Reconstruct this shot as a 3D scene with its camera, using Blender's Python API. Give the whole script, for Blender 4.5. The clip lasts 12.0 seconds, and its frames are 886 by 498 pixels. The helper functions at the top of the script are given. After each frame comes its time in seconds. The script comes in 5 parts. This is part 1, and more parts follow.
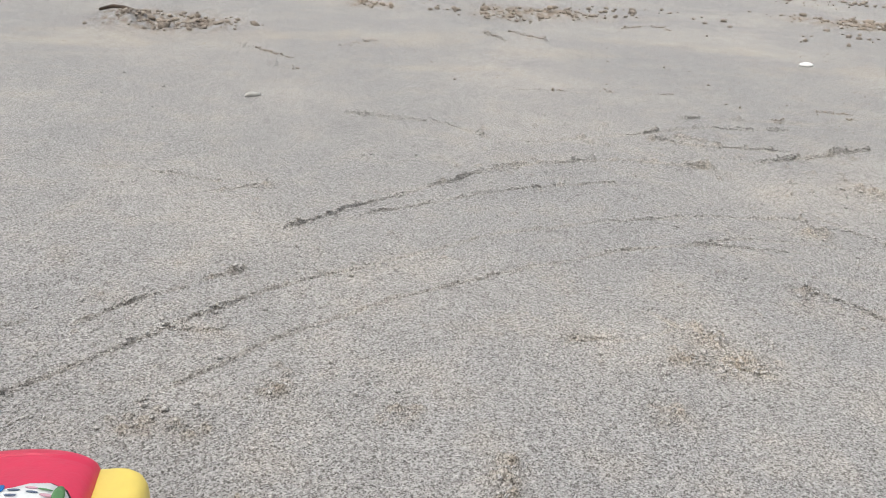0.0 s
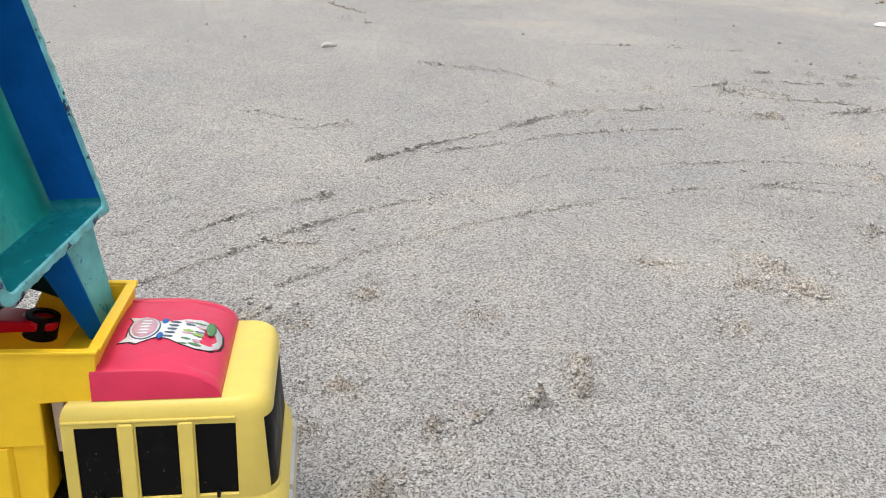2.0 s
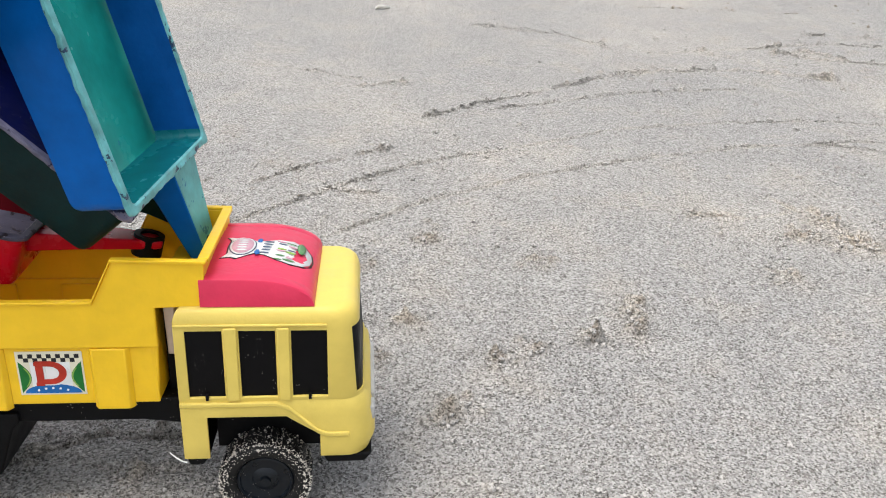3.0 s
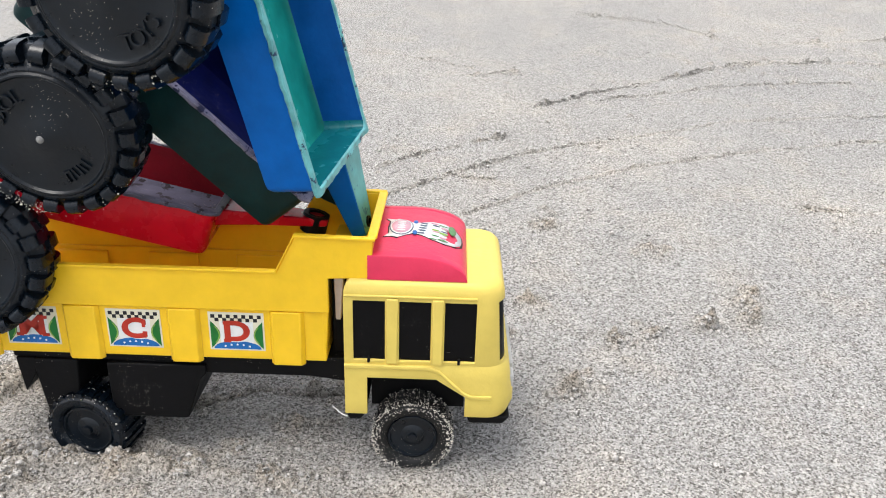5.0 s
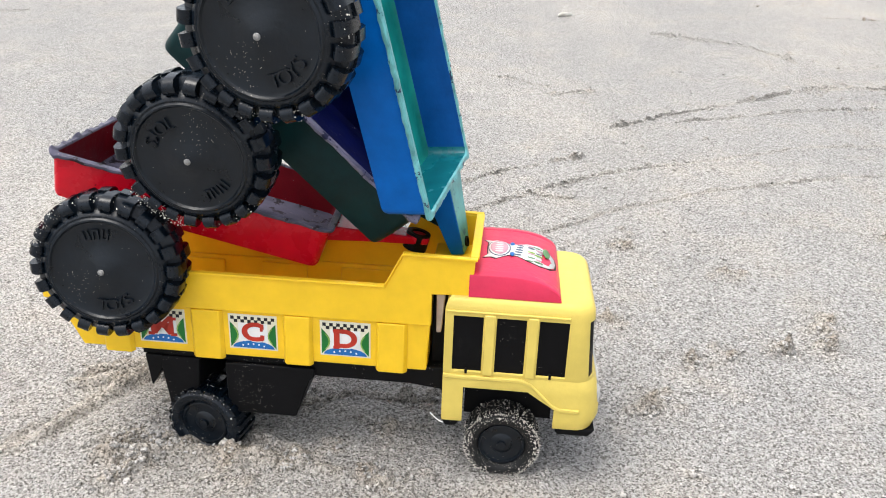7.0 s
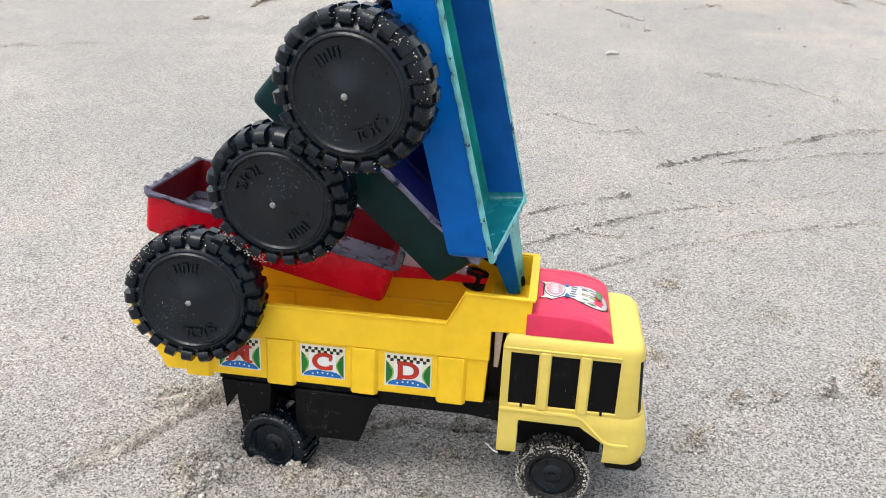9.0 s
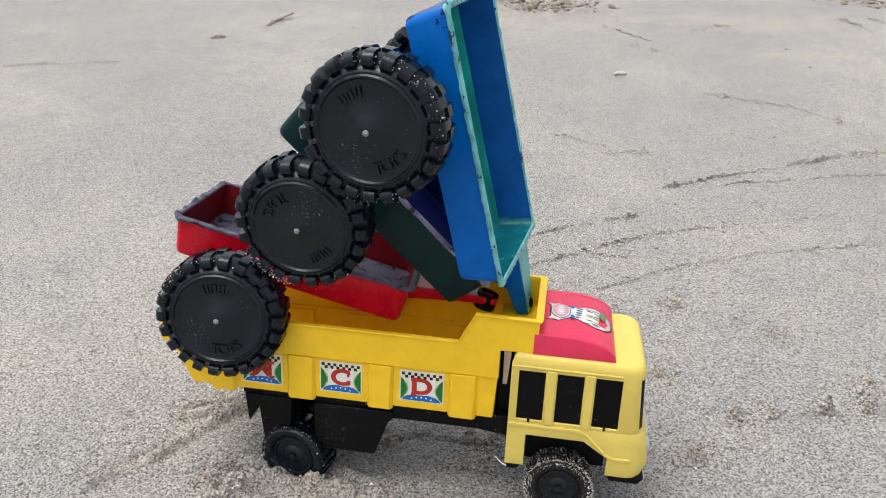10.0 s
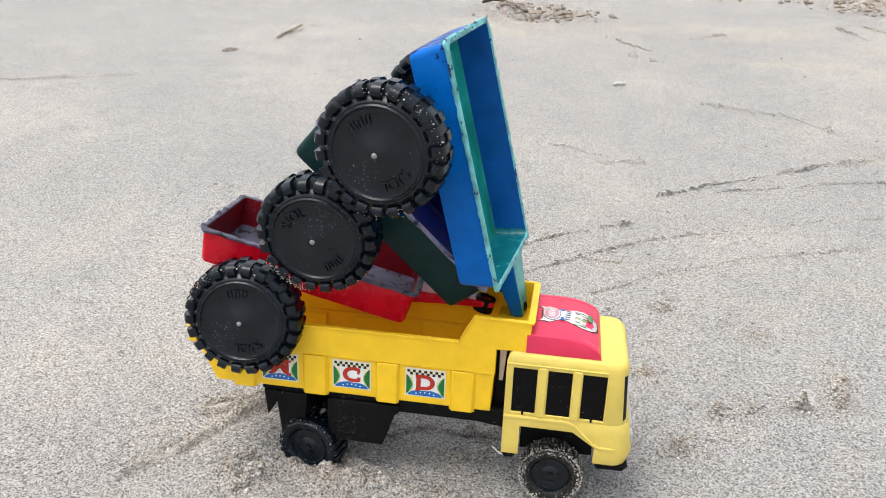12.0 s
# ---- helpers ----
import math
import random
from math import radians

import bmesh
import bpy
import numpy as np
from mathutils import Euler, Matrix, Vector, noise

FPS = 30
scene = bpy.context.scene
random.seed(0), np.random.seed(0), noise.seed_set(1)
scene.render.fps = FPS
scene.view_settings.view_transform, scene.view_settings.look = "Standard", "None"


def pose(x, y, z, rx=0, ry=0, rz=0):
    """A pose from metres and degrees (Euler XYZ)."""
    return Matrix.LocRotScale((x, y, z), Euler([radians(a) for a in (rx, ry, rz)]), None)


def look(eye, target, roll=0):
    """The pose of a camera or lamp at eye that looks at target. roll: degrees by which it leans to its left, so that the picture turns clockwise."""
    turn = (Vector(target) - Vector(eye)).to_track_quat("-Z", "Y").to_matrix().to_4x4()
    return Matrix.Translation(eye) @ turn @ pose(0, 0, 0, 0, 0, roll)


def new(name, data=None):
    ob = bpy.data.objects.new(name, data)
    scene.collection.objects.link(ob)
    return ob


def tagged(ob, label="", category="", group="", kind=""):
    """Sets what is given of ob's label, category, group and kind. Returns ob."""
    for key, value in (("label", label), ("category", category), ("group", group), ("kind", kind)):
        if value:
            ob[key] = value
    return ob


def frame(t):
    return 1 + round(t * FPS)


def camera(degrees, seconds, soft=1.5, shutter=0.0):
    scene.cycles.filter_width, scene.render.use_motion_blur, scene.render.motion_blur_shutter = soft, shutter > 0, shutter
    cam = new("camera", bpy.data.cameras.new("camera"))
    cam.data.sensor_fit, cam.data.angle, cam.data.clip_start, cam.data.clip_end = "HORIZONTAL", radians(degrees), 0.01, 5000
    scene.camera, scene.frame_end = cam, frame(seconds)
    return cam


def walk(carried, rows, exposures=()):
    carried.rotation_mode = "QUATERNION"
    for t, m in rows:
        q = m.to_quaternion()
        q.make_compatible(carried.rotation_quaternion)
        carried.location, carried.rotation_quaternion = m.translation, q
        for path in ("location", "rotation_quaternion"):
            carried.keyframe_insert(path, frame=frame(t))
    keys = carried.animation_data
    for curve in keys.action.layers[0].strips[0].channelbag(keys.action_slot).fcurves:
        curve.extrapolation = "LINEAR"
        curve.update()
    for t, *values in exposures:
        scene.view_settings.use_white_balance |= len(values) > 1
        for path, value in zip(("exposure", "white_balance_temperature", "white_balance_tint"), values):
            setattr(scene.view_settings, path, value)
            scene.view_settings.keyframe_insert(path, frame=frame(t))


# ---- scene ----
cam = camera(58.1, 12.0, soft=1.0)
PATH = [
    (0, (0.106, -0.223, 0.367), (0.534, 1.55, -0.453), 4.1),
    (0.5, (0.097, -0.235, 0.367), (0.498, 1.538, -0.466), 4.2),
    (1, (0.088, -0.251, 0.359), (0.454, 1.523, -0.489), 3.9),
    (1.5, (0.079, -0.265, 0.352), (0.41, 1.508, -0.512), 3.8),
    (2, (0.074, -0.282, 0.345), (0.368, 1.485, -0.547), 3.7),
    (2.5, (0.065, -0.298, 0.341), (0.322, 1.458, -0.583), 3.5),
    (3, (0.053, -0.317, 0.337), (0.247, 1.428, -0.621), 3.0),
    (4.8, (0.019, -0.351, 0.353), (0.027, 1.382, -0.645), 1.8),
    (5, (0.017, -0.353, 0.356), (0.007, 1.379, -0.644), 1.7),
    (5.5, (0.007, -0.357, 0.359), (-0.044, 1.373, -0.644), 1.7),
    (6, (0.002, -0.366, 0.365), (-0.081, 1.363, -0.636), 1.8),
    (6.5, (-0.002, -0.373, 0.372), (-0.115, 1.357, -0.624), 1.6),
    (7, (-0.008, -0.38, 0.379), (-0.155, 1.353, -0.609), 1.5),
    (9, (-0.02, -0.407, 0.403), (-0.266, 1.345, -0.53), 1.4),
    (9.5, (-0.021, -0.419, 0.413), (-0.278, 1.337, -0.509), 1.5),
    (10, (-0.019, -0.431, 0.424), (-0.291, 1.331, -0.483), 1.4),
    (10.5, (-0.019, -0.441, 0.433), (-0.3, 1.324, -0.464), 1.3),
    (11, (-0.015, -0.45, 0.441), (-0.298, 1.314, -0.456), 1.3),
    (11.5, (-0.01, -0.463, 0.445), (-0.297, 1.301, -0.452), 1.1),
    (12, (-0.008, -0.477, 0.452), (-0.297, 1.287, -0.447), 1.0),
]
walk(cam, [(t, look(e, g, r)) for t, e, g, r in PATH],
     [(0.0, 0.08), (2.0, 0.24), (5.0, 0.58), (7.0, 0.65), (9.0, 0.55), (10.0, 0.27), (11.0, 0.26), (11.5, 0.49), (12.0, 0.53)])

# ---- world, sun, exposure ----
world = bpy.data.worlds.new("overcast_sky")
scene.world = world
world.use_nodes = True
wn = world.node_tree.nodes
sky = wn.new("ShaderNodeTexSky")
sky.sky_type = "NISHITA"
sky.sun_disc = False
sky.sun_elevation = radians(74.2)
sky.sun_rotation = radians(-97.1)
sky.air_density = 1.0
sky.dust_density = 4.0
sky.ozone_density = 1.0
wn["Background"].inputs["Strength"].default_value = 0.228
veil = wn.new("ShaderNodeHueSaturation")          # cloud veil: the sky is nearly grey
veil.inputs["Saturation"].default_value = 0.34
world.node_tree.links.new(sky.outputs[0], veil.inputs["Color"])
world.node_tree.links.new(veil.outputs[0], wn["Background"].inputs["Color"])
sun = new("sun", bpy.data.lights.new("sun", "SUN"))
sun.data.energy, sun.data.angle, sun.data.color = 0.92, radians(32), (1.0, 0.965, 0.91)
sun.matrix_world = look((-0.80, -0.10, 2.85), (0, 0, 0))


# ---- materials ----
def nodes_of(name):
    m = bpy.data.materials.new(name)
    m.use_nodes = True
    t = m.node_tree
    return m, t.nodes, t.links, t.nodes["Principled BSDF"]


def noise_node(N, K, scale, detail=3.0, rough=0.6, coord=None):
    n = N.new("ShaderNodeTexNoise")
    n.inputs["Scale"].default_value, n.inputs["Detail"].default_value, n.inputs["Roughness"].default_value = scale, detail, rough
    if coord is not None:
        K.new(coord, n.inputs["Vector"])
    return n


def ramp_node(N, K, source, stops):
    r = N.new("ShaderNodeValToRGB")
    e = r.color_ramp.elements
    while len(e) < len(stops):
        e.new(0.5)
    for k, (p, c) in zip(e, stops):
        k.position, k.color = p, (*c, 1.0) if len(c) == 3 else c
    K.new(source, r.inputs[0])
    return r


def mix_node(N, K, fac, a, b):
    m = N.new("ShaderNodeMix")
    m.data_type = "RGBA"
    for sock, v in ((m.inputs[0], fac), (m.inputs[6], a), (m.inputs[7], b)):
        if isinstance(v, (int, float)):
            sock.default_value = v
        elif isinstance(v, tuple):
            sock.default_value = (*v, 1.0)
        else:
            K.new(v, sock)
    return m.outputs[2]


def scaled_of(N, K, colour, by):
    """The colour times a fixed tint."""
    m = N.new("ShaderNodeMix")
    m.data_type, m.blend_type = "RGBA", "MULTIPLY"
    m.clamp_result = False
    m.inputs[0].default_value = 1.0
    K.new(colour, m.inputs[6])
    m.inputs[7].default_value = (*by, 1.0)
    return m.outputs[2]


def sand_material(name, relief, tone):
    m, N, K, B = nodes_of(name)
    co = N.new("ShaderNodeNewGeometry").outputs["Position"]
    big = noise_node(N, K, 2.2, 3, 0.55, co)
    mid = noise_node(N, K, 14, 4, 0.6, co)
    fine = noise_node(N, K, 760, 2, 0.75, co)
    base = ramp_node(N, K, big.outputs["Fac"], [(0.36, (0.390 * tone, 0.383 * tone, 0.370 * tone)), (0.5, (0.412 * tone, 0.402 * tone, 0.383 * tone)), (0.64, (0.465 * tone, 0.447 * tone, 0.415 * tone))])
    stain = ramp_node(N, K, mid.outputs["Fac"], [(0.36, (0.960, 0.960, 0.958)), (0.5, (1, 1, 1)), (0.66, (1.06, 1.035, 1.0))])
    mul = N.new("ShaderNodeMix")
    mul.data_type, mul.blend_type = "RGBA", "MULTIPLY"
    mul.inputs[0].default_value = 1.0
    K.new(base.outputs[0], mul.inputs[6])
    K.new(stain.outputs[0], mul.inputs[7])
    cells = N.new("ShaderNodeTexVoronoi")
    cells.inputs["Scale"].default_value = 920
    K.new(co, cells.inputs["Vector"])
    hsv = N.new("ShaderNodeSeparateColor")
    K.new(cells.outputs["Color"], hsv.inputs[0])
    grain = ramp_node(N, K, hsv.outputs[0], [(0.0, (0.32, 0.31, 0.295)), (0.25, (0.70, 0.69, 0.675)), (0.5, (1.02, 1.02, 1.02)), (1.0, (1.38, 1.37, 1.35))])
    mul2 = N.new("ShaderNodeMix")
    mul2.data_type, mul2.blend_type = "RGBA", "MULTIPLY"
    mul2.inputs[0].default_value = 1.0
    K.new(mul.outputs[2], mul2.inputs[6])
    K.new(grain.outputs[0], mul2.inputs[7])
    coarse = noise_node(N, K, 430, 2, 0.7, co)
    speck = ramp_node(N, K, coarse.outputs["Fac"], [(0.30, (0.69, 0.675, 0.655)), (0.5, (1.0, 1.0, 1.0)), (0.70, (1.24, 1.24, 1.24))])
    mul3 = N.new("ShaderNodeMix")
    mul3.data_type, mul3.blend_type = "RGBA", "MULTIPLY"
    mul3.inputs[0].default_value = 1.0
    K.new(mul2.outputs[2], mul3.inputs[6])
    K.new(speck.outputs[0], mul3.inputs[7])
    # brown for dug damp sand, and shade painted at spots and lumps
    damp_shade = N.new("ShaderNodeAttribute")
    damp_shade.attribute_name = "damp_shade"
    pale_tint = N.new("ShaderNodeAttribute")
    pale_tint.attribute_name = "pale_tint"
    pale_mixed = mix_node(N, K, pale_tint.outputs["Fac"], mul3.outputs[2], scaled_of(N, K, mul3.outputs[2], (1.12, 1.07, 1.00)))
    K.new(mix_node(N, K, damp_shade.outputs["Fac"], pale_mixed, scaled_of(N, K, pale_mixed, (0.70, 0.60, 0.50))), B.inputs["Base Color"])
    B.inputs["Roughness"].default_value = 0.95
    B.inputs["Specular IOR Level"].default_value = 0.15
    clump = noise_node(N, K, 360, 2, 0.6, co)
    b0 = N.new("ShaderNodeBump")
    b0.inputs["Strength"].default_value, b0.inputs["Distance"].default_value = relief, 0.0027
    K.new(clump.outputs["Fac"], b0.inputs["Height"])
    b1 = N.new("ShaderNodeBump")
    b1.inputs["Strength"].default_value, b1.inputs["Distance"].default_value = relief, 0.0011
    K.new(fine.outputs["Fac"], b1.inputs["Height"])
    K.new(b0.outputs[0], b1.inputs["Normal"])
    pebble = noise_node(N, K, 480, 1, 0.5, co)
    b2 = N.new("ShaderNodeBump")
    b2.inputs["Strength"].default_value, b2.inputs["Distance"].default_value = relief, 0.0015
    K.new(pebble.outputs["Fac"], b2.inputs["Height"])
    K.new(b1.outputs[0], b2.inputs["Normal"])
    K.new(b2.outputs[0], B.inputs["Normal"])
    return m


def plastic(name, colour, rough=0.42, vary=0.12, specks=0.0, chips=None, bump=0.0004, mottle=60.0, chip_at=0.66, speck_colour=(0.36, 0.33, 0.29), spec=0.32, worn_end=0.0):
    """Toy plastic or paint: slight mottling, optional worn chips of another colour, optional grains of sand that stick to it."""
    m, N, K, B = nodes_of(name)
    co = N.new("ShaderNodeTexCoord").outputs["Object"]
    n1 = noise_node(N, K, mottle, 4, 0.6, co)
    lo = tuple(c * (1 - vary) for c in colour)
    hi = tuple(min(1.0, c * (1 + vary)) for c in colour)
    col = ramp_node(N, K, n1.outputs["Fac"], [(0.3, lo), (0.7, hi)]).outputs[0]
    if chips:
        n2 = noise_node(N, K, 95, 5, 0.62, co)
        worn = n2.outputs["Fac"]
        if worn_end:
            # the paint has flaked more at the end that gets knocked
            xyz = N.new("ShaderNodeSeparateXYZ")
            K.new(co, xyz.inputs[0])
            end = N.new("ShaderNodeMapRange")
            end.inputs["From Min"].default_value, end.inputs["From Max"].default_value = -0.066, -0.092
            end.inputs["To Min"].default_value, end.inputs["To Max"].default_value = 0.0, worn_end
            K.new(xyz.outputs[0], end.inputs["Value"])
            more = N.new("ShaderNodeMath")
            K.new(worn, more.inputs[0])
            K.new(end.outputs[0], more.inputs[1])
            worn = more.outputs[0]
        f = ramp_node(N, K, worn, [(chip_at, (0, 0, 0)), (chip_at + 0.02, (1, 1, 1))]).outputs[0]
        col = mix_node(N, K, f, col, chips)
    rgh = ramp_node(N, K, n1.outputs["Fac"], [(0.3, (rough - 0.07,) * 3), (0.7, (rough + 0.1,) * 3)]).outputs[0]
    if specks:
        v = N.new("ShaderNodeTexVoronoi")
        v.inputs["Scale"].default_value = 2100
        K.new(co, v.inputs["Vector"])
        sep = N.new("ShaderNodeSeparateColor")
        K.new(v.outputs["Color"], sep.inputs[0])
        patch = noise_node(N, K, 34, 3, 0.6, co)
        add = N.new("ShaderNodeMath")
        add.operation = "MULTIPLY_ADD"
        K.new(patch.outputs["Fac"], add.inputs[0])
        add.inputs[1].default_value = 0.3
        K.new(sep.outputs[0], add.inputs[2])
        gt = N.new("ShaderNodeMath")
        gt.operation = "GREATER_THAN"
        K.new(add.outputs[0], gt.inputs[0])
        gt.inputs[1].default_value = 1.17 - specks
        near = N.new("ShaderNodeMath")
        near.operation = "LESS_THAN"
        K.new(v.outputs["Distance"], near.inputs[0])
        near.inputs[1].default_value = 0.42
        both = N.new("ShaderNodeMath")
        both.operation = "MULTIPLY"
        K.new(gt.outputs[0], both.inputs[0])
        K.new(near.outputs[0], both.inputs[1])
        col = mix_node(N, K, both.outputs[0], col, speck_colour)
        rgh = mix_node(N, K, both.outputs[0], rgh, (0.95, 0.95, 0.95))
    B.inputs["Specular IOR Level"].default_value = spec
    K.new(col, B.inputs["Base Color"])
    K.new(rgh, B.inputs["Roughness"])
    bp = N.new("ShaderNodeBump")
    bp.inputs["Strength"].default_value, bp.inputs["Distance"].default_value = 0.5, bump
    n3 = noise_node(N, K, 260, 3, 0.6, co)
    K.new(n3.outputs["Fac"], bp.inputs["Height"])
    K.new(bp.outputs[0], B.inputs["Normal"])
    return m


SAND = sand_material("beach_sand", 1.0, 0.85)
CRUMB_SAND = sand_material("sand_crumb", 0.22, 1.0)
GRAIN = plastic("pale_sand_grain", (0.62, 0.58, 0.51), 0.9, 0.3, spec=0.2)
BED_YELLOW = plastic("deep_yellow_plastic", (0.87, 0.54, 0.018), 0.36, 0.06, -0.14)
CAB_YELLOW = plastic("pale_yellow_plastic", (0.69, 0.53, 0.115), 0.40, 0.06, 0.0, speck_colour=(0.30, 0.24, 0.14))
CRIMSON = plastic("crimson_plastic", (0.62, 0.030, 0.082), 0.36, 0.08, 0.0, speck_colour=(0.62, 0.45, 0.44))
BLACK = plastic("black_plastic", (0.0035, 0.0035, 0.004), 0.5, 0.25, 0.018, spec=0.12)
PANE_BLACK = plastic("black_window_plastic", (0.002, 0.002, 0.0024), 0.45, 0.25, 0.01, spec=0.12)
RUBBER = plastic("black_wheel_plastic", (0.0026, 0.0056, 0.0098), 0.25, 0.25, 0.02, spec=0.30)
DISC = plastic("black_hub_plastic", (0.0022, 0.0050, 0.0088), 0.31, 0.35, 0.012, spec=0.36)
SANDY_RUBBER = plastic("sand_caked_black_plastic", (0.005, 0.005, 0.005), 0.55, 0.25, 0.09)
RED = plastic("worn_red_paint", (0.54, 0.003, 0.016), 0.26, 0.12, -0.06, chips=(0.03, 0.004, 0.006), chip_at=0.70, spec=0.25)
# red for the tray's inner walls, darker than its outside
RED_DARK = plastic("dark_red_inner_wall", (0.125, 0.002, 0.007), 0.45, 0.25, 0.02, spec=0.15)
GREY_LAVENDER = plastic("worn_grey_lavender_paint", (0.075, 0.072, 0.105), 0.5, 0.4, 0.03, chips=(0.012, 0.008, 0.012), chip_at=0.58, spec=0.2)
BLUE = plastic("worn_blue_paint", (0.0005, 0.108, 0.420), 0.34, 0.14, -0.10, chips=(0.002, 0.010, 0.090), chip_at=0.70, spec=0.12, worn_end=0.31)
BLUE_DARK = plastic("blue_lining", (0.0006, 0.078, 0.300), 0.36, 0.2, 0.0, spec=0.2)
TEAL = plastic("teal_green_worn_paint", (0.008, 0.255, 0.210), 0.22, 0.45, -0.04, chips=(0.006, 0.10, 0.30), chip_at=0.68, mottle=18)
TURQUOISE = plastic("chipped_turquoise_edge", (0.13, 0.40, 0.41), 0.4, 0.5, 0.02, chips=(0.006, 0.030, 0.075), chip_at=0.585)
GREEN = plastic("dark_green_paint", (0.0025, 0.023, 0.025), 0.42, 0.3, 0.0, spec=0.18)
PURPLE = plastic("deep_blue_lining", (0.0012, 0.003, 0.038), 0.45, 0.5, 0.02, spec=0.1)
CREAM = plastic("cream_sticker_paper", (0.72, 0.68, 0.52), 0.4, 0.05)
WHITE_INK = plastic("white_ink", (0.75, 0.76, 0.74), 0.4, 0.05)
BLACK_INK = plastic("black_ink", (0.012, 0.012, 0.014), 0.4, 0.1)
RED_INK = plastic("red_ink", (0.42, 0.03, 0.015), 0.4, 0.25)
GREEN_INK = plastic("green_ink", (0.01, 0.15, 0.025), 0.4, 0.25)
LIME_INK = plastic("lime_ink", (0.25, 0.42, 0.08), 0.4, 0.2)
BLUE_INK = plastic("blue_ink", (0.01, 0.13, 0.40), 0.4, 0.2)
STEEL = plastic("grey_pin_metal", (0.42, 0.42, 0.41), 0.5, 0.2)
PIN = plastic("dull_pin_end", (0.17, 0.17, 0.165), 0.6, 0.5, 0.10)
PALE = plastic("pale_dusty_plastic", (0.55, 0.45, 0.38), 0.6, 0.2)
SHELL = plastic("white_shell", (0.82, 0.80, 0.75), 0.5, 0.08)
# darker copy of the teal: the shade on the tray's end wall put into colour
TEAL_SHADED = plastic("shaded_teal_paint", (0.005, 0.150, 0.175), 0.25, 0.35, 0.0, mottle=25)
LAVENDER_EDGE = plastic("chipped_lavender_edge", (0.20, 0.19, 0.27), 0.5, 0.5, 0.05, chips=(0.012, 0.016, 0.05), chip_at=0.53)
TONGUE_FACE = plastic("pale_turquoise_paint", (0.10, 0.36, 0.36), 0.35, 0.5, 0.0, chips=(0.01, 0.16, 0.26), chip_at=0.60, mottle=30)
SLATE_INK = plastic("slate_ink", (0.09, 0.12, 0.18), 0.4, 0.3)
MOSS_INK = plastic("moss_ink", (0.10, 0.24, 0.09), 0.4, 0.3)
ROSE_INK = plastic("rose_ink", (0.60, 0.34, 0.40), 0.4, 0.2)
CHALK = plastic("chalky_grey_shell", (0.50, 0.48, 0.43), 0.7, 0.25)
TWIG = plastic("dark_driftwood", (0.07, 0.05, 0.035), 0.8, 0.4)


# ---- mesh helpers ----
def part(name, bm, material, parent=None, label="", smooth=40, bevel=0.0, solid=0.0):
    """Links a bmesh as one mesh object under a thing or a part."""
    me = bpy.data.meshes.new(name)
    bmesh.ops.recalc_face_normals(bm, faces=bm.faces)
    bm.to_mesh(me)
    bm.free()
    for mm in (material if isinstance(material, (list, tuple)) else [material]):
        me.materials.append(mm)
    if smooth:
        me.shade_smooth()
        me.set_sharp_from_angle(angle=radians(smooth))
    ob = new(name, me)
    if parent is not None:
        ob.parent = parent
    if solid:
        md = ob.modifiers.new("thickness", "SOLIDIFY")
        md.thickness, md.offset = solid, 0.0
    if bevel:
        md = ob.modifiers.new("edges", "BEVEL")
        md.width, md.segments, md.limit_method, md.angle_limit = bevel, 2, "ANGLE", radians(35)
    if label:
        tagged(ob, label)
    return ob


def box(bm, x0, x1, y0, y1, z0, z1, m=None, mat=0):
    v = [bm.verts.new(p) for p in ((x0, y0, z0), (x1, y0, z0), (x1, y1, z0), (x0, y1, z0), (x0, y0, z1), (x1, y0, z1), (x1, y1, z1), (x0, y1, z1))]
    for q in ((0, 3, 2, 1), (4, 5, 6, 7), (0, 1, 5, 4), (1, 2, 6, 5), (2, 3, 7, 6), (3, 0, 4, 7)):
        bm.faces.new([v[i] for i in q]).material_index = mat
    if m is not None:
        for k in v:
            k.co = m @ k.co
    return v


def slab(bm, outline, axis, a, b, mat=0):
    """A polygon in the plane across the axis, given as pairs, made solid from a to b along that axis."""
    def at(p, d):
        return {"y": (p[0], d, p[1]), "z": (p[0], p[1], d), "x": (d, p[0], p[1])}[axis]
    lo = [bm.verts.new(at(p, a)) for p in outline]
    hi = [bm.verts.new(at(p, b)) for p in outline]
    n = len(outline)
    faces = [bm.faces.new(lo), bm.faces.new(hi[::-1])]
    for i in range(n):
        faces.append(bm.faces.new((lo[i], hi[i], hi[(i + 1) % n], lo[(i + 1) % n])))
    for f in faces:
        f.material_index = mat
    return faces


def loft(bm, rings, closed=True, mats=None):
    vs = [[bm.verts.new(p) for p in r] for r in rings]
    n = len(rings[0])
    for k in range(len(vs) - 1):
        for i in range(n if closed else n - 1):
            f = bm.faces.new((vs[k][i], vs[k][(i + 1) % n], vs[k + 1][(i + 1) % n], vs[k + 1][i]))
            f.material_index = mats[k] if mats else 0
    return vs


def lathe(bm, profile, n=48, mats=None):
    """Turns (radius, y) pairs round the y axis; radius 0 closes the end."""
    rows = []
    for r, y in profile:
        if r < 1e-7:
            rows.append([bm.verts.new((0, y, 0))])
        else:
            rows.append([bm.verts.new((r * math.cos(2 * math.pi * i / n), y, r * math.sin(2 * math.pi * i / n))) for i in range(n)])
    for k in range(len(rows) - 1):
        a, b = rows[k], rows[k + 1]
        for i in range(n):
            j = (i + 1) % n
            if len(a) == 1 and len(b) == 1:
                continue
            f = bm.faces.new((a[0], b[j], b[i]) if len(a) == 1 else (a[i], a[j], b[0]) if len(b) == 1 else (a[i], a[j], b[j], b[i]))
            f.material_index = mats[k] if mats else 0


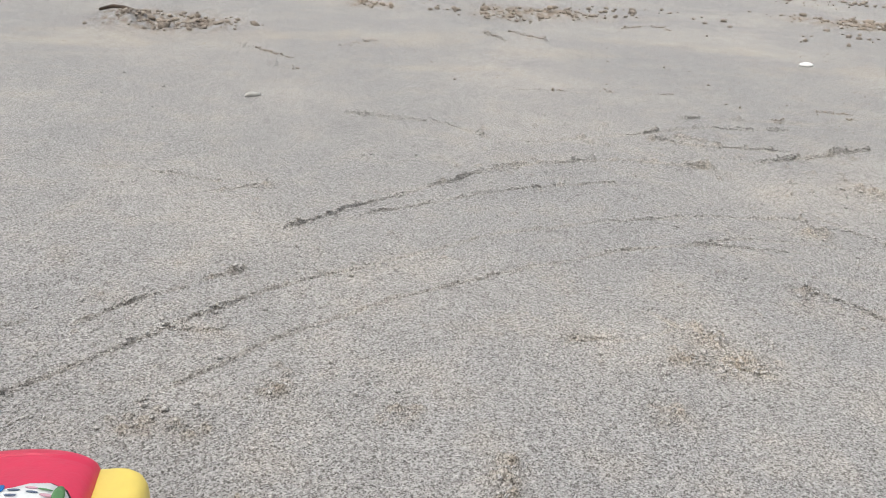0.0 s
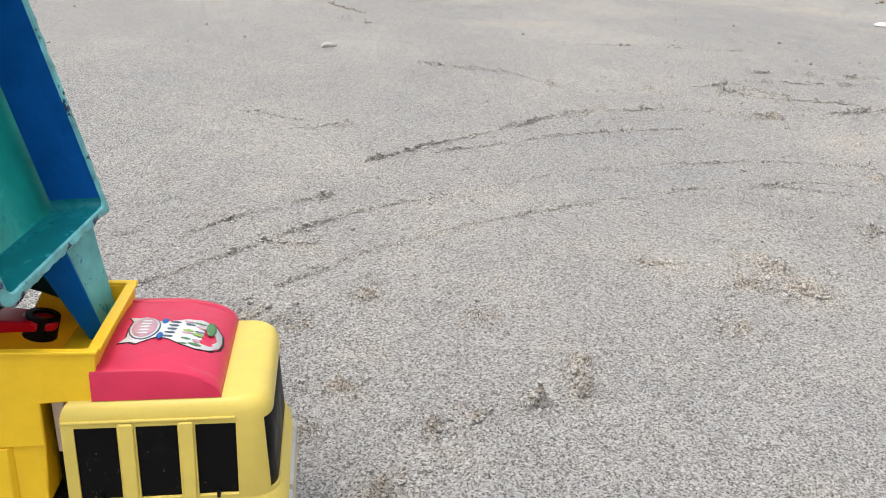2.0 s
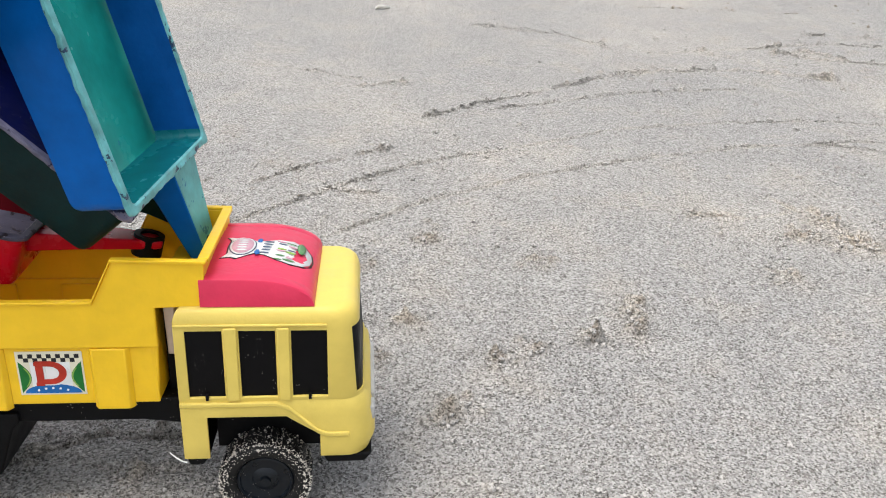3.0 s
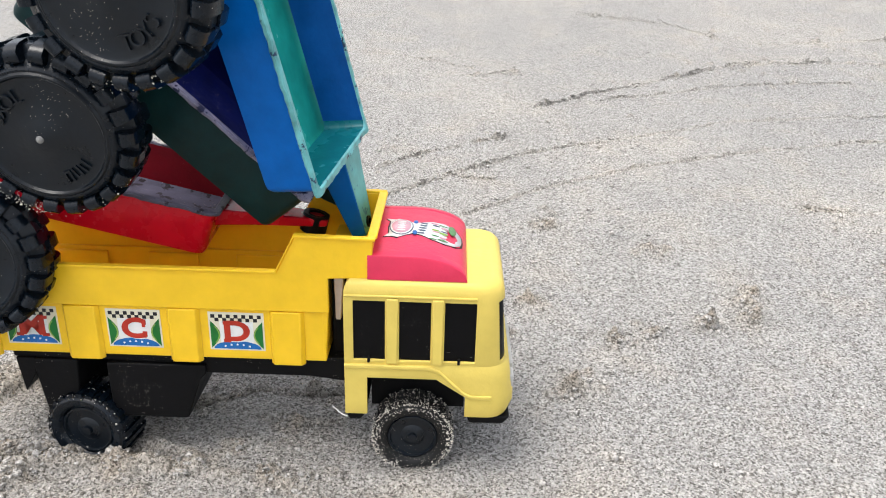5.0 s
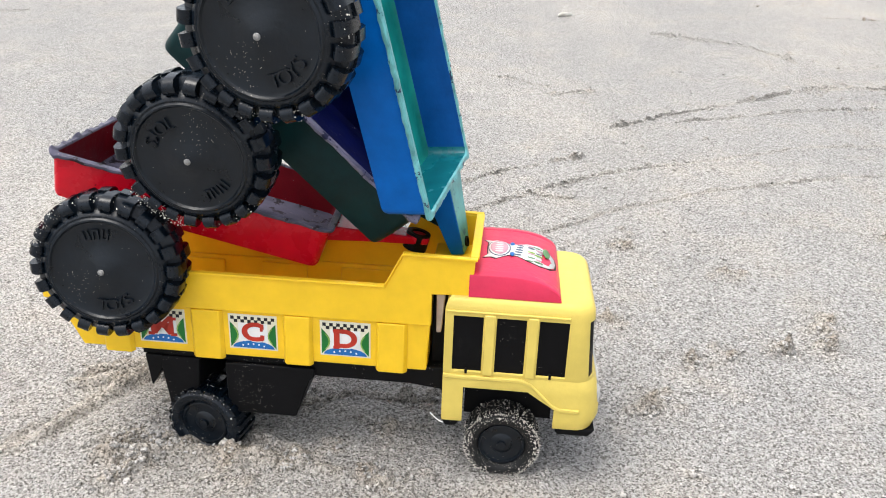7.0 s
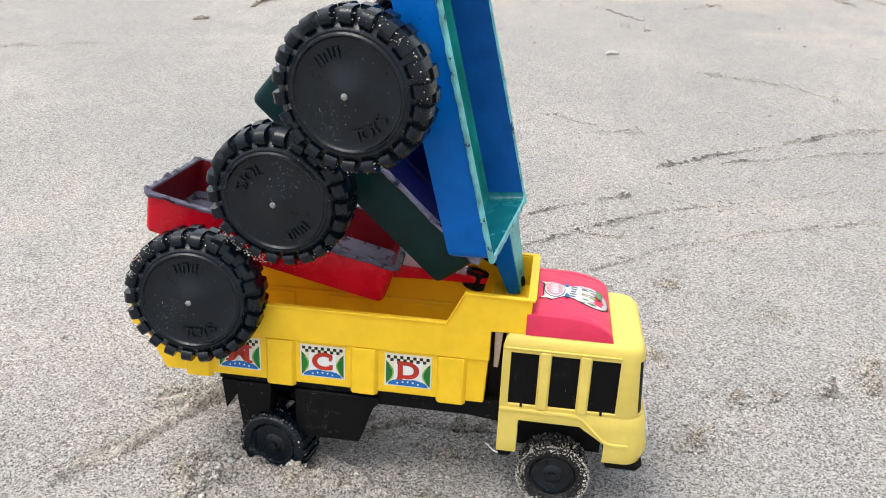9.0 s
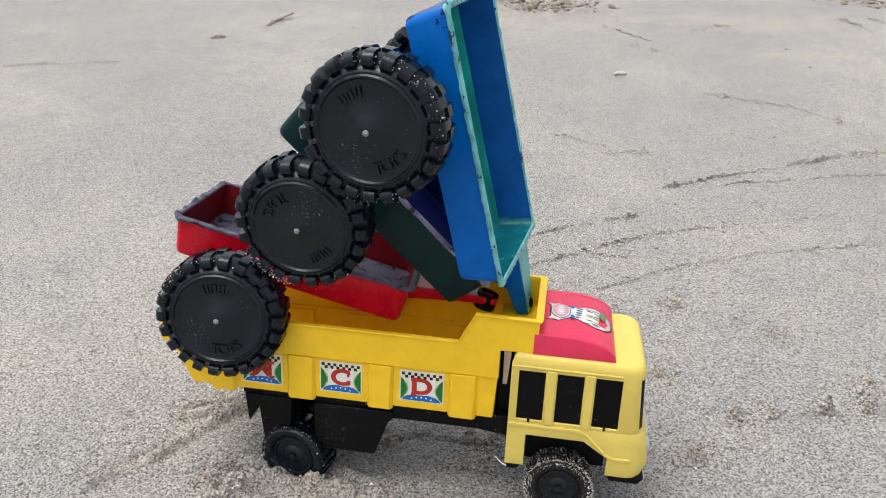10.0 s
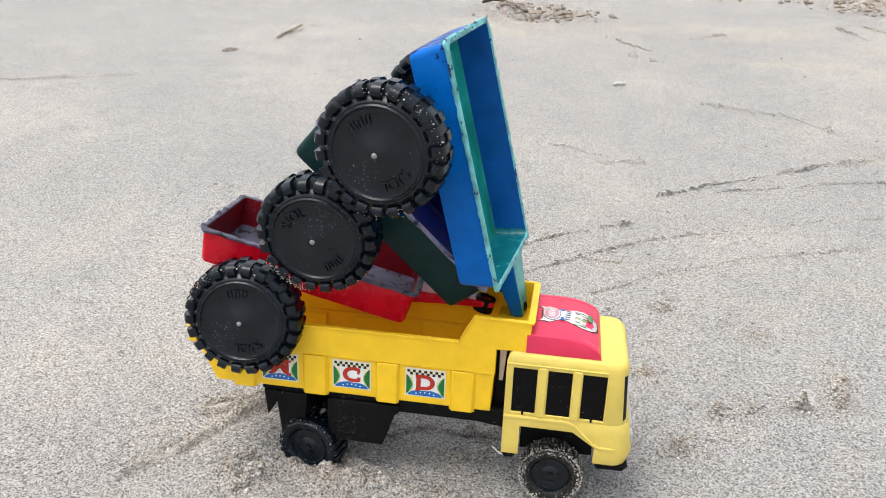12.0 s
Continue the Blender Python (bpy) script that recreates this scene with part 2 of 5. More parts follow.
def rounded_rect(hx, hy, r, z, n=5):
    pts = []
    for cx, cy, a0 in ((hx - r, hy - r, 0), (-hx + r, hy - r, 90), (-hx + r, -hy + r, 180), (hx - r, -hy + r, 270)):
        for i in range(n + 1):
            a = radians(a0 + 90 * i / n)
            pts.append((cx + r * math.cos(a), cy + r * math.sin(a), z))
    return pts


def letter_mesh(text, size, depth, bold=0.0):
    cu = bpy.data.curves.new("letters", "FONT")
    cu.body, cu.size, cu.extrude, cu.align_x, cu.align_y, cu.offset = text, size, depth, "CENTER", "CENTER", bold
    tmp = bpy.data.objects.new("letters", cu)
    me = bpy.data.meshes.new_from_object(tmp)
    bpy.data.objects.remove(tmp)
    return me


def lettering(name, text, size, depth, material, parent, m, label="", bold=0.0):
    me = letter_mesh(text, size, depth, bold)
    me.materials.clear()
    me.materials.append(material)
    ob = new(name, me)
    ob.parent = parent
    ob.matrix_local = m
    if label:
        tagged(ob, label)
    return ob


def thing(name, label, category, m=None, group="", kind=""):
    ob = new(name)
    ob.empty_display_size = 0.02
    if m is not None:
        ob.matrix_world = m
    return tagged(ob, label, category, group, kind)


def frame_pose(origin, x, y):
    x = Vector(x).normalized()
    y = Vector(y)
    y = (y - x * x.dot(y)).normalized()
    z = x.cross(y)
    m = Matrix((x, y, z)).transposed().to_4x4()
    m.translation = origin
    return m


# ---- the beach ----
def value_noise(x, y, seed):
    """Smooth lattice noise from -1 to 1 on arrays."""
    xi, yi = np.floor(x).astype(np.int64), np.floor(y).astype(np.int64)
    fx, fy = x - xi, y - yi
    fx, fy = fx * fx * (3 - 2 * fx), fy * fy * (3 - 2 * fy)

    def h(i, j):
        n = (i * 374761393 + j * 668265263 + seed * 1442695041) & 0xFFFFFFFF
        n = ((n ^ (n >> 13)) * 1274126177) & 0xFFFFFFFF
        return ((n ^ (n >> 16)) & 0xFFFF) / 32767.5 - 1.0
    a = h(xi, yi) * (1 - fx) + h(xi + 1, yi) * fx
    b = h(xi, yi + 1) * (1 - fx) + h(xi + 1, yi + 1) * fx
    return a * (1 - fy) + b * fy


def axis_steps(lo, hi, step, end_lo, end_hi, grow_lo, grow_hi):
    core = list(np.arange(lo, hi, step))
    s, p, up = step, hi, []
    while p < end_hi:
        up.append(p)
        s *= grow_hi
        p += s
    up.append(end_hi)
    s, p, down = step, lo - step, []
    while p > end_lo:
        down.append(p)
        s *= grow_lo
        p -= s
    down.append(end_lo)
    return np.array(down[::-1] + core + up)


# drag lines and wheel tracks: a thin furrow with a crumbly ridge along it
TRACKS = [
    (0.0045, 0.0028, [(-0.093, 0.33), (-0.048, 0.364), (0.02, 0.421), (0.108, 0.487), (0.215, 0.54), (0.366, 0.613), (0.507, 0.644), (0.671, 0.656), (0.802, 0.638)]),
    (0.004, 0.0022, [(0.006, 0.308), (0.107, 0.388), (0.227, 0.46), (0.358, 0.512), (0.508, 0.558), (0.691, 0.581), (0.788, 0.549)]),
    (0.005, 0.0045, [(0.13, 0.642), (0.255, 0.737), (0.35, 0.795), (0.409, 0.835)]),
    (0.006, 0.0055, [(0.567, 0.984), (0.705, 1.011), (0.895, 1.064), (1.046, 1.045)]),
    (0.004, 0.0025, [(0.219, 0.68), (0.343, 0.73), (0.457, 0.77), (0.598, 0.785)]),
    (0.004, 0.003, [(-0.061, 0.432), (-0.015, 0.471), (0.028, 0.496)]),
    (0.005, 0.004, [(0.046, 0.512), (0.081, 0.532)]),
    (0.006, 0.005, [(0.041, 0.761), (0.109, 0.784)]),
    (0.003, 0.0015, [(-0.163, 0.889), (-0.057, 0.854), (0.048, 0.798)]),
    (0.003, 0.002, [(0.597, 1.339), (0.777, 1.322), (0.953, 1.313)]),
    (0.006, 0.005, [(0.44, 0.855), (0.516, 0.873), (0.649, 0.882), (0.77, 0.837)]),
    (0.006, 0.005, [(0.841, 0.858), (0.97, 0.883), (1.136, 0.928)]),
    (0.006, 0.004, [(0.873, 1.132), (0.985, 1.12), (1.114, 1.092), (1.346, 1.147)]),
    (0.006, 0.004, [(0.746, 0.985), (0.841, 0.947), (0.976, 0.922)]),
    (0.004, 0.0045, [(0.37, 0.362), (0.396, 0.365), (0.426, 0.356), (0.478, 0.369)]),
    (0.004, 0.004, [(0.473, 0.409), (0.484, 0.382)]),
    (0.004, 0.005, [(0.501, 0.386), (0.51, 0.343)]),
    (0.005, 0.005, [(0.668, 0.442), (0.699, 0.41), (0.711, 0.367)]),
    (0.004, 0.0035, [(0.561, 0.359), (0.563, 0.333)]),
    (0.004, 0.003, [(0.02, 0.419), (0.063, 0.407)]),
    (0.004, 0.0025, [(0.291, 1.788), (0.385, 1.865)]),
    (0.004, 0.003, [(-0.12, 0.434), (-0.104, 0.44)]),
    (0.004, 0.0022, [(0.827, 0.649), (0.863, 0.553)]),
    (0.004, 0.003, [(0.508, 0.558), (0.613, 0.565), (0.733, 0.538)]),
    (0.0095, 0.0052, [(-0.33, -0.029), (-0.322, -0.02), (-0.306, -0.003), (-0.295, 0.022), (-0.279, 0.046), (-0.274, 0.058), (-0.257, 0.074)]),
    (0.009, 0.0044, [(-0.304, 0.051), (-0.292, 0.057), (-0.278, 0.063)]),
    (0.008, 0.0036, [(-0.305, 0.065), (-0.293, 0.073), (-0.277, 0.08), (-0.263, 0.084)]),
    (0.0045, 0.0034, [(-0.314, 0.05), (-0.304, 0.055)]),
    (0.0045, 0.0034, [(-0.296, 0.031), (-0.289, 0.042), (-0.28, 0.055)]),
    (0.0045, 0.0028, [(-0.325, -0.012), (-0.32, -0.001), (-0.315, 0.008)]),
    (0.009, 0.0045, [(-0.256, -0.003), (-0.243, 0.0), (-0.231, 0.001), (-0.212, 0.002)]),
    (0.008, 0.004, [(-0.251, -0.017), (-0.233, -0.014), (-0.214, -0.01), (-0.203, -0.01)]),
    (0.008, 0.004, [(-0.246, -0.037), (-0.239, -0.027), (-0.23, -0.019)]),
    (0.008, 0.0044, [(-0.198, -0.009), (-0.172, -0.007), (-0.146, -0.006), (-0.127, -0.009), (-0.103, -0.013)]),
    (0.007, 0.0034, [(-0.167, 0.009), (-0.144, 0.006), (-0.12, 0.0)]),
    (0.006, 0.003, [(-0.098, 0.042), (-0.068, 0.037), (-0.05, 0.039)]),
    (0.004, 0.003, [(0.122, 0.011), (0.131, 0.008)]),
    (0.008, 0.005, [(-0.851, 1.339), (-0.785, 1.484), (-0.756, 1.717)]),
    (0.006, 0.0025, [(-1.202, 1.003), (-1.072, 1.044), (-0.944, 1.093)]),
    (0.006, 0.003, [(0.244, 1.152), (0.407, 1.1), (0.465, 1.002)]),
    (0.005, 0.003, [(-0.156, 0.043), (-0.108, 0.075), (-0.052, 0.07)]),
    (0.006, 0.0032, [(1.222, 2.198), (1.341, 2.287), (1.384, 2.251), (1.386, 2.197)]),
    (0.006, 0.0032, [(0.718, 2.044), (0.758, 1.893)]),
    (0.006, 0.0032, [(0.81, 2.071), (0.878, 1.937)]),
    (0.006, 0.0032, [(0.117, 1.555), (0.181, 1.504)]),
    (0.006, 0.0032, [(0.047, 1.789), (0.173, 1.604)]),
    (0.006, 0.0032, [(0.958, 1.073), (0.987, 1.063), (1.055, 1.049)]),
    (0.006, 0.0032, [(0.741, 0.976), (0.806, 1.0), (0.847, 0.977)]),
    (0.006, 0.0032, [(0.667, 0.88), (0.718, 0.866), (0.771, 0.838)]),
    (0.006, 0.0032, [(1.206, 1.186), (1.271, 1.167), (1.329, 1.139)]),
    (0.006, 0.0032, [(0.357, 1.878), (0.391, 1.859)]),
    (0.0055, 0.0042, [(0.476, 0.402), (0.485, 0.377)]),
    (0.0055, 0.0042, [(0.501, 0.381), (0.505, 0.354), (0.513, 0.338)]),
    (0.0055, 0.0042, [(0.505, 0.315), (0.521, 0.295), (0.53, 0.283)]),
    (0.0055, 0.0042, [(0.466, 0.319), (0.482, 0.303), (0.501, 0.297)]),
]
# trampled or dug spots: x, y, radius, height of the crumbs
SPOTS = [
    (0.11, 0.315, 0.013, 0.006),
    (0.505, 0.354, 0.025, 0.006),
    (0.516, 0.304, 0.032, 0.006),
    (0.458, 0.32, 0.018, 0.004),
    (0.667, 0.432, 0.026, 0.005),
    (0.788, 0.593, 0.023, 0.007),
    (0.013, 0.283, 0.02, 0.004),
    (0.046, 0.265, 0.015, 0.004),
    (0.198, 0.275, 0.015, 0.004),
    (0.261, 0.195, 0.018, 0.006),
    (0.415, 0.245, 0.019, 0.005),
    (-0.176, 2.052, 0.13, 0.022),
    (-0.062, 2.058, 0.089, 0.018),
    (0.945, 2.537, 0.117, 0.018),
    (1.115, 2.488, 0.118, 0.012),
    (0.971, 0.731, 0.038, 0.008),
    (2.206, 2.538, 0.152, 0.012),
    (2.383, 2.509, 0.125, 0.014),
    (0.449, 2.512, 0.082, 0.01),
    (0.217, 0.158, 0.011, 0.008),
    (0.256, 0.162, 0.012, 0.005),
    (0.172, 0.145, 0.01, 0.006),
    (0.148, 0.137, 0.007, 0.004),
    (0.083, 0.182, 0.011, 0.004),
    (0.062, 0.137, 0.009, 0.003),
    (0.108, 0.079, 0.018, 0.006),
    (-0.243, -0.019, 0.023, 0.005),
    (-0.183, -0.014, 0.027, 0.004),
    (-0.057, 0.07, 0.019, 0.004),
    (-0.135, 0.058, 0.019, 0.003),
    (0.879, 2.377, 0.097, 0.012),
    (-0.181, 2.094, 0.126, 0.014),
    (-0.133, -0.007, 0.011, 0.006),
    (-0.065, -0.016, 0.013, 0.007),
    (-0.085, -0.013, 0.008, 0.004),
    (-0.172, -0.007, 0.01, 0.004),
    (-0.109, 0.014, 0.012, 0.003),
    (-0.078, 0.028, 0.012, 0.003),
]

# single lumps of sand: x, y, radius, height
NEAR_LUMPS = [
    (0.218, 0.156, 0.0076, 0.006), (0.179, 0.144, 0.0060, 0.004), (0.108, 0.079, 0.0075, 0.005), (0.119, 0.092, 0.0046, 0.004), (0.150, 0.109, 0.0053, 0.003), (0.267, 0.210, 0.0091, 0.004),
    (0.265, 0.184, 0.0076, 0.004), (0.160, 0.129, 0.0038, 0.003), (0.142, 0.123, 0.0038, 0.0025), (0.203, 0.278, 0.0055, 0.003), (0.213, 0.265, 0.0046, 0.003), (0.116, 0.312, 0.0062, 0.004),
    (0.111, 0.347, 0.0060, 0.003), (0.079, 0.184, 0.0047, 0.0025), (0.097, 0.180, 0.0055, 0.0025), (0.112, 0.310, 0.0046, 0.004), (0.119, 0.337, 0.0045, 0.003), (0.209, 0.265, 0.0045, 0.003),
]
TRACK_LUMPS = [
    (0.196, 0.280, 0.0046, 0.0025), (0.416, 0.242, 0.0053, 0.003), (0.260, 0.189, 0.0053, 0.004), (0.270, 0.204, 0.0046, 0.003), (0.507, 0.376, 0.0068, 0.0045), (0.509, 0.347, 0.0060, 0.0045),
    (0.513, 0.313, 0.0053, 0.003), (0.529, 0.298, 0.0060, 0.004), (0.551, 0.307, 0.0053, 0.003), (0.471, 0.308, 0.0053, 0.003), (0.484, 0.291, 0.0046, 0.003), (0.378, 0.363, 0.0053, 0.004),
    (0.679, 0.437, 0.0060, 0.004), (0.681, 0.402, 0.0067, 0.003), (0.802, 0.588, 0.0082, 0.006), (0.801, 0.634, 0.0060, 0.005), (0.773, 0.849, 0.0120, 0.007), (0.511, 0.870, 0.0075, 0.005),
]
FAR_LUMPS = [
    (0.452, 0.852, 0.0068, 0.005), (0.106, 0.780, 0.0075, 0.005), (0.053, 0.761, 0.0053, 0.005), (0.346, 0.793, 0.0053, 0.004), (0.962, 0.877, 0.0098, 0.006), (0.847, 0.946, 0.0098, 0.006),
    (0.978, 0.719, 0.0158, 0.01), (0.014, 0.285, 0.0046, 0.003), (-0.010, 0.290, 0.0038, 0.003), (0.049, 0.264, 0.0030, 0.003), (0.072, 0.526, 0.0045, 0.004), (0.051, 0.515, 0.0030, 0.003),
]

# small lumps strewn where the tracks run together
strew = random.Random(23)
FAR_LUMPS += [(strew.uniform(0.36, 1.35), strew.gauss(0.92, 0.11), strew.uniform(0.0028, 0.0065), strew.uniform(0.002, 0.0045)) for _ in range(120)]
FAR_LUMPS += [(strew.uniform(-0.35, 0.95), strew.uniform(0.3, 0.8), strew.uniform(0.002, 0.0042), strew.uniform(0.0012, 0.003)) for _ in range(90)]


def nearby(X, Y, cx, cy, reach):
    """Indices of the points within reach of a place; on the grid only its own rows and columns are searched."""
    if X.ndim == 2:
        i0, i1 = np.searchsorted(X[0], (cx - reach, cx + reach))
        j0, j1 = np.searchsorted(Y[:, 0], (cy - reach, cy + reach))
        j, i = np.meshgrid(np.arange(j0, j1), np.arange(i0, i1), indexing="ij")
        return j.ravel(), i.ravel()
    return np.nonzero((np.abs(X - cx) < reach) & (np.abs(Y - cy) < reach))


# clods thrown up inside the trampled spots
clod = random.Random(61)
CLODS = []
for cx, cy, rad, high in SPOTS:
    if math.hypot(cx, cy) < 1.6:
        for _ in range(int(3 + 190 * rad)):
            r = clod.uniform(0.0028, 0.0066)
            CLODS.append((cx + clod.gauss(0, 0.55 * rad), cy + clod.gauss(0, 0.45 * rad), r, r * clod.uniform(0.40, 0.70)))


def ground_height(X, Y):
    Z = 0.0030 * value_noise(X * 3.1, Y * 3.1, 1) + 0.0012 * value_noise(X * 11, Y * 11, 2) + 0.0006 * value_noise(X * 45, Y * 45, 3)
    Z = Z * np.clip(np.hypot(X + 0.05, Y) / 0.25, 0.25, 1.0)
    Z += 0.0004 * value_noise(X * 95, Y * 95, 19) + 0.00055 * value_noise(X * 170, Y * 170, 4) + 0.0003 * value_noise(X * 380, Y * 380, 5)
    for width, ridge, pts in TRACKS:
        ploughed = width > 0.0072
        width, ridge = width * 0.6, ridge * 1.2
        if pts[0][1] > 0.8:
            width, ridge = width * 1.5, ridge * 1.6
        P = np.array(pts)
        lo, hi = P.min(0) - 0.04, P.max(0) + 0.04
        sel = (X > lo[0]) & (X < hi[0]) & (Y > lo[1]) & (Y < hi[1])
        if not sel.any():
            continue
        x, y = X[sel], Y[sel]
        wander = 0.45 if ploughed else 1.0
        x = x + wander * (0.0025 * value_noise(x * 40, y * 40, 6) + 0.0012 * value_noise(x * 130, y * 130, 15))
        y = y + wander * (0.0025 * value_noise(x * 40, y * 40, 7) + 0.0012 * value_noise(x * 130, y * 130, 16))
        best, side = np.full(x.shape, 9.0), np.zeros(x.shape)
        for (ax, ay), (bx, by) in zip(P[:-1], P[1:]):
            dx, dy = bx - ax, by - ay
            L2 = dx * dx + dy * dy
            u = np.clip(((x - ax) * dx + (y - ay) * dy) / L2, 0, 1)
            d = np.hypot(x - ax - u * dx, y - ay - u * dy)
            s = (dx * (y - ay) - dy * (x - ax)) / math.sqrt(L2)
            m = d < best
            best[m], side[m] = d[m], s[m]
        q = side / width
        along = 0.62 + 0.85 * value_noise(x * 16 + 9, y * 16, 8) + 0.6 * value_noise(x * 70, y * 70, 18)
        crumb = np.clip(0.75 + 0.8 * value_noise(x * 190, y * 190, 9), 0, 2)
        far = np.exp(-(best / (2.6 * width)) ** 2)
        if ploughed:
            # a heaped crest between two cut furrows
            along = np.clip(along + 0.35, 0.55, 1.3)
            crumb = 0.9 + 0.3 * value_noise(x * 95, y * 95, 9)
            far = np.exp(-(best / (3.4 * width)) ** 4)
            dz = ridge * along * (0.95 * np.exp(-(q / 0.95) ** 4) * crumb - 0.38 * np.exp(-((q - 1.45) / 0.38) ** 2) - 0.12 * np.exp(-((q + 1.5) / 0.4) ** 2)) * far
        else:
            along = np.clip(along, 0, 2)
            dz = ridge * along * (np.exp(-(q - 0.9) ** 2 * 1.6) * crumb + 0.55 * np.exp(-(q + 1.9) ** 2 * 1.6) * crumb - 0.55 * np.exp(-(q + 0.4) ** 2 * 2.6)) * far
        Z[sel] += dz
    for cx, cy, rad, high in SPOTS:
        sel = (np.abs(X - cx) < 2.2 * rad) & (np.abs(Y - cy) < 2.2 * rad)
        if not sel.any():
            continue
        x, y = X[sel], Y[sel]
        d = np.hypot(x - cx, y - cy) / rad * (1 + 0.35 * value_noise(x / rad * 1.3, y / rad * 1.3, 10))
        w = np.exp(-d ** 2 * 1.4)
        lump = 0.7 * value_noise(x * 55, y * 55, 11) + 0.4 * value_noise(x * 120, y * 120, 12)
        if math.hypot(cx, cy) > 1.6:
            # dug holes: broad heaps round a hollow
            lump = value_noise(x / rad * 1.6, y / rad * 1.6, 11) + 0.5 * value_noise(x / rad * 4, y / rad * 4, 12)
        Z[sel] += high * 1.2 * w * np.clip(lump * 0.75 + 0.05, -0.35, 0.8) * np.clip(1 + value_noise(x * 30, y * 30, 14), 0, 1.6)
    for cx, cy, rad, high in NEAR_LUMPS + TRACK_LUMPS + FAR_LUMPS + CLODS:
        sel = nearby(X, Y, cx, cy, 3 * rad)
        if not sel[0].size:
            continue
        x, y = X[sel], Y[sel]
        d = np.hypot(x - cx, (y - cy) * 1.15) / rad * (1 + 0.45 * value_noise(x / rad * 0.9, y / rad * 0.9, 41))
        Z[sel] += 1.05 * high * np.exp(-d ** 4 * 0.8) * (0.85 + 0.5 * value_noise(x * 230, y * 230, 42)) - 0.12 * high * np.exp(-(d - 1.7) ** 2 * 3)
    # the truck's far wheels stand in a shallow dip, and sand is pushed up round the near ones
    Z -= 0.0085 * np.exp(-((X + 0.1) / 0.15) ** 2 - ((Y - 0.085) / 0.045) ** 2)
    for wx, wy, wz in ((0.0, 0.006, 0.0014), (-0.19, 0.006, 0.0018)):
        d = np.hypot((X - wx) / 1.5, Y - wy)
        Z += wz * np.exp(-((d - 0.019) / 0.007) ** 2) * (1 + value_noise(X * 120, Y * 120, 17))
    return Z


# patches where the surface has dried paler: x, y, half width, half depth
DRY = [
    (0.523, 1.889, 0.2, 0.12),
    (0.244, 1.924, 0.14, 0.08),
    (-0.078, 1.884, 0.4, 0.07),
    (-0.363, 1.76, 0.25, 0.06),
    (1.422, 1.891, 0.16, 0.07),
    (1.232, 1.976, 0.2, 0.05),
    (1.593, 1.593, 0.25, 0.06),
    (0.808, 1.751, 0.2, 0.06),
    (0.472, 1.546, 0.25, 0.05),
    (1.227, 2.452, 0.3, 0.08),
]


def pale_amount(X, Y):
    """How far the sand is paler, along tracks, on spots and lumps and where dried, from 0 to 1."""
    T = np.zeros_like(X)
    for width, ridge, pts in TRACKS:
        P = np.array(pts)
        lo, hi = P.min(0) - 0.03, P.max(0) + 0.03
        sel = (X > lo[0]) & (X < hi[0]) & (Y > lo[1]) & (Y < hi[1])
        if sel.any():
            best = np.full(X[sel].shape, 9.0)
            for (ax, ay), (bx, by) in zip(P[:-1], P[1:]):
                dx, dy = bx - ax, by - ay
                u = np.clip(((X[sel] - ax) * dx + (Y[sel] - ay) * dy) / (dx * dx + dy * dy), 0, 1)
                best = np.minimum(best, np.hypot(X[sel] - ax - u * dx, Y[sel] - ay - u * dy))
            T[sel] += (0.9 if width > 0.0072 else 0.45) * np.exp(-(best / (0.75 * width)) ** 2)
    for cx, cy, rad, high in SPOTS:
        sel = nearby(X, Y, cx, cy, 2.4 * rad)
        if sel[0].size and math.hypot(cx, cy) < 1.6:
            T[sel] += 0.3 * np.exp(-(np.hypot(X[sel] - cx, Y[sel] - cy) / rad) ** 2)
    for cx, cy, rad, high in NEAR_LUMPS + TRACK_LUMPS + FAR_LUMPS + CLODS:
        sel = nearby(X, Y, cx, cy, 3 * rad)
        if sel[0].size:
            T[sel] += 0.5 * np.exp(-(np.hypot(X[sel] - cx, Y[sel] - cy) / rad) ** 4)
    for cx, cy, a, b in DRY:
        sel = nearby(X, Y, cx, cy, 2.5 * max(a, b))
        if sel[0].size:
            x, y = X[sel], Y[sel]
            d = np.hypot((x - cx) / a, (y - cy) / b) + 0.45 * value_noise(x * 9, y * 9, 71) + 0.2 * value_noise(x * 30, y * 30, 72)
            T[sel] += 0.55 * np.clip((1.15 - d) / 0.5, 0, 1)
    return np.clip(T, 0, 1)


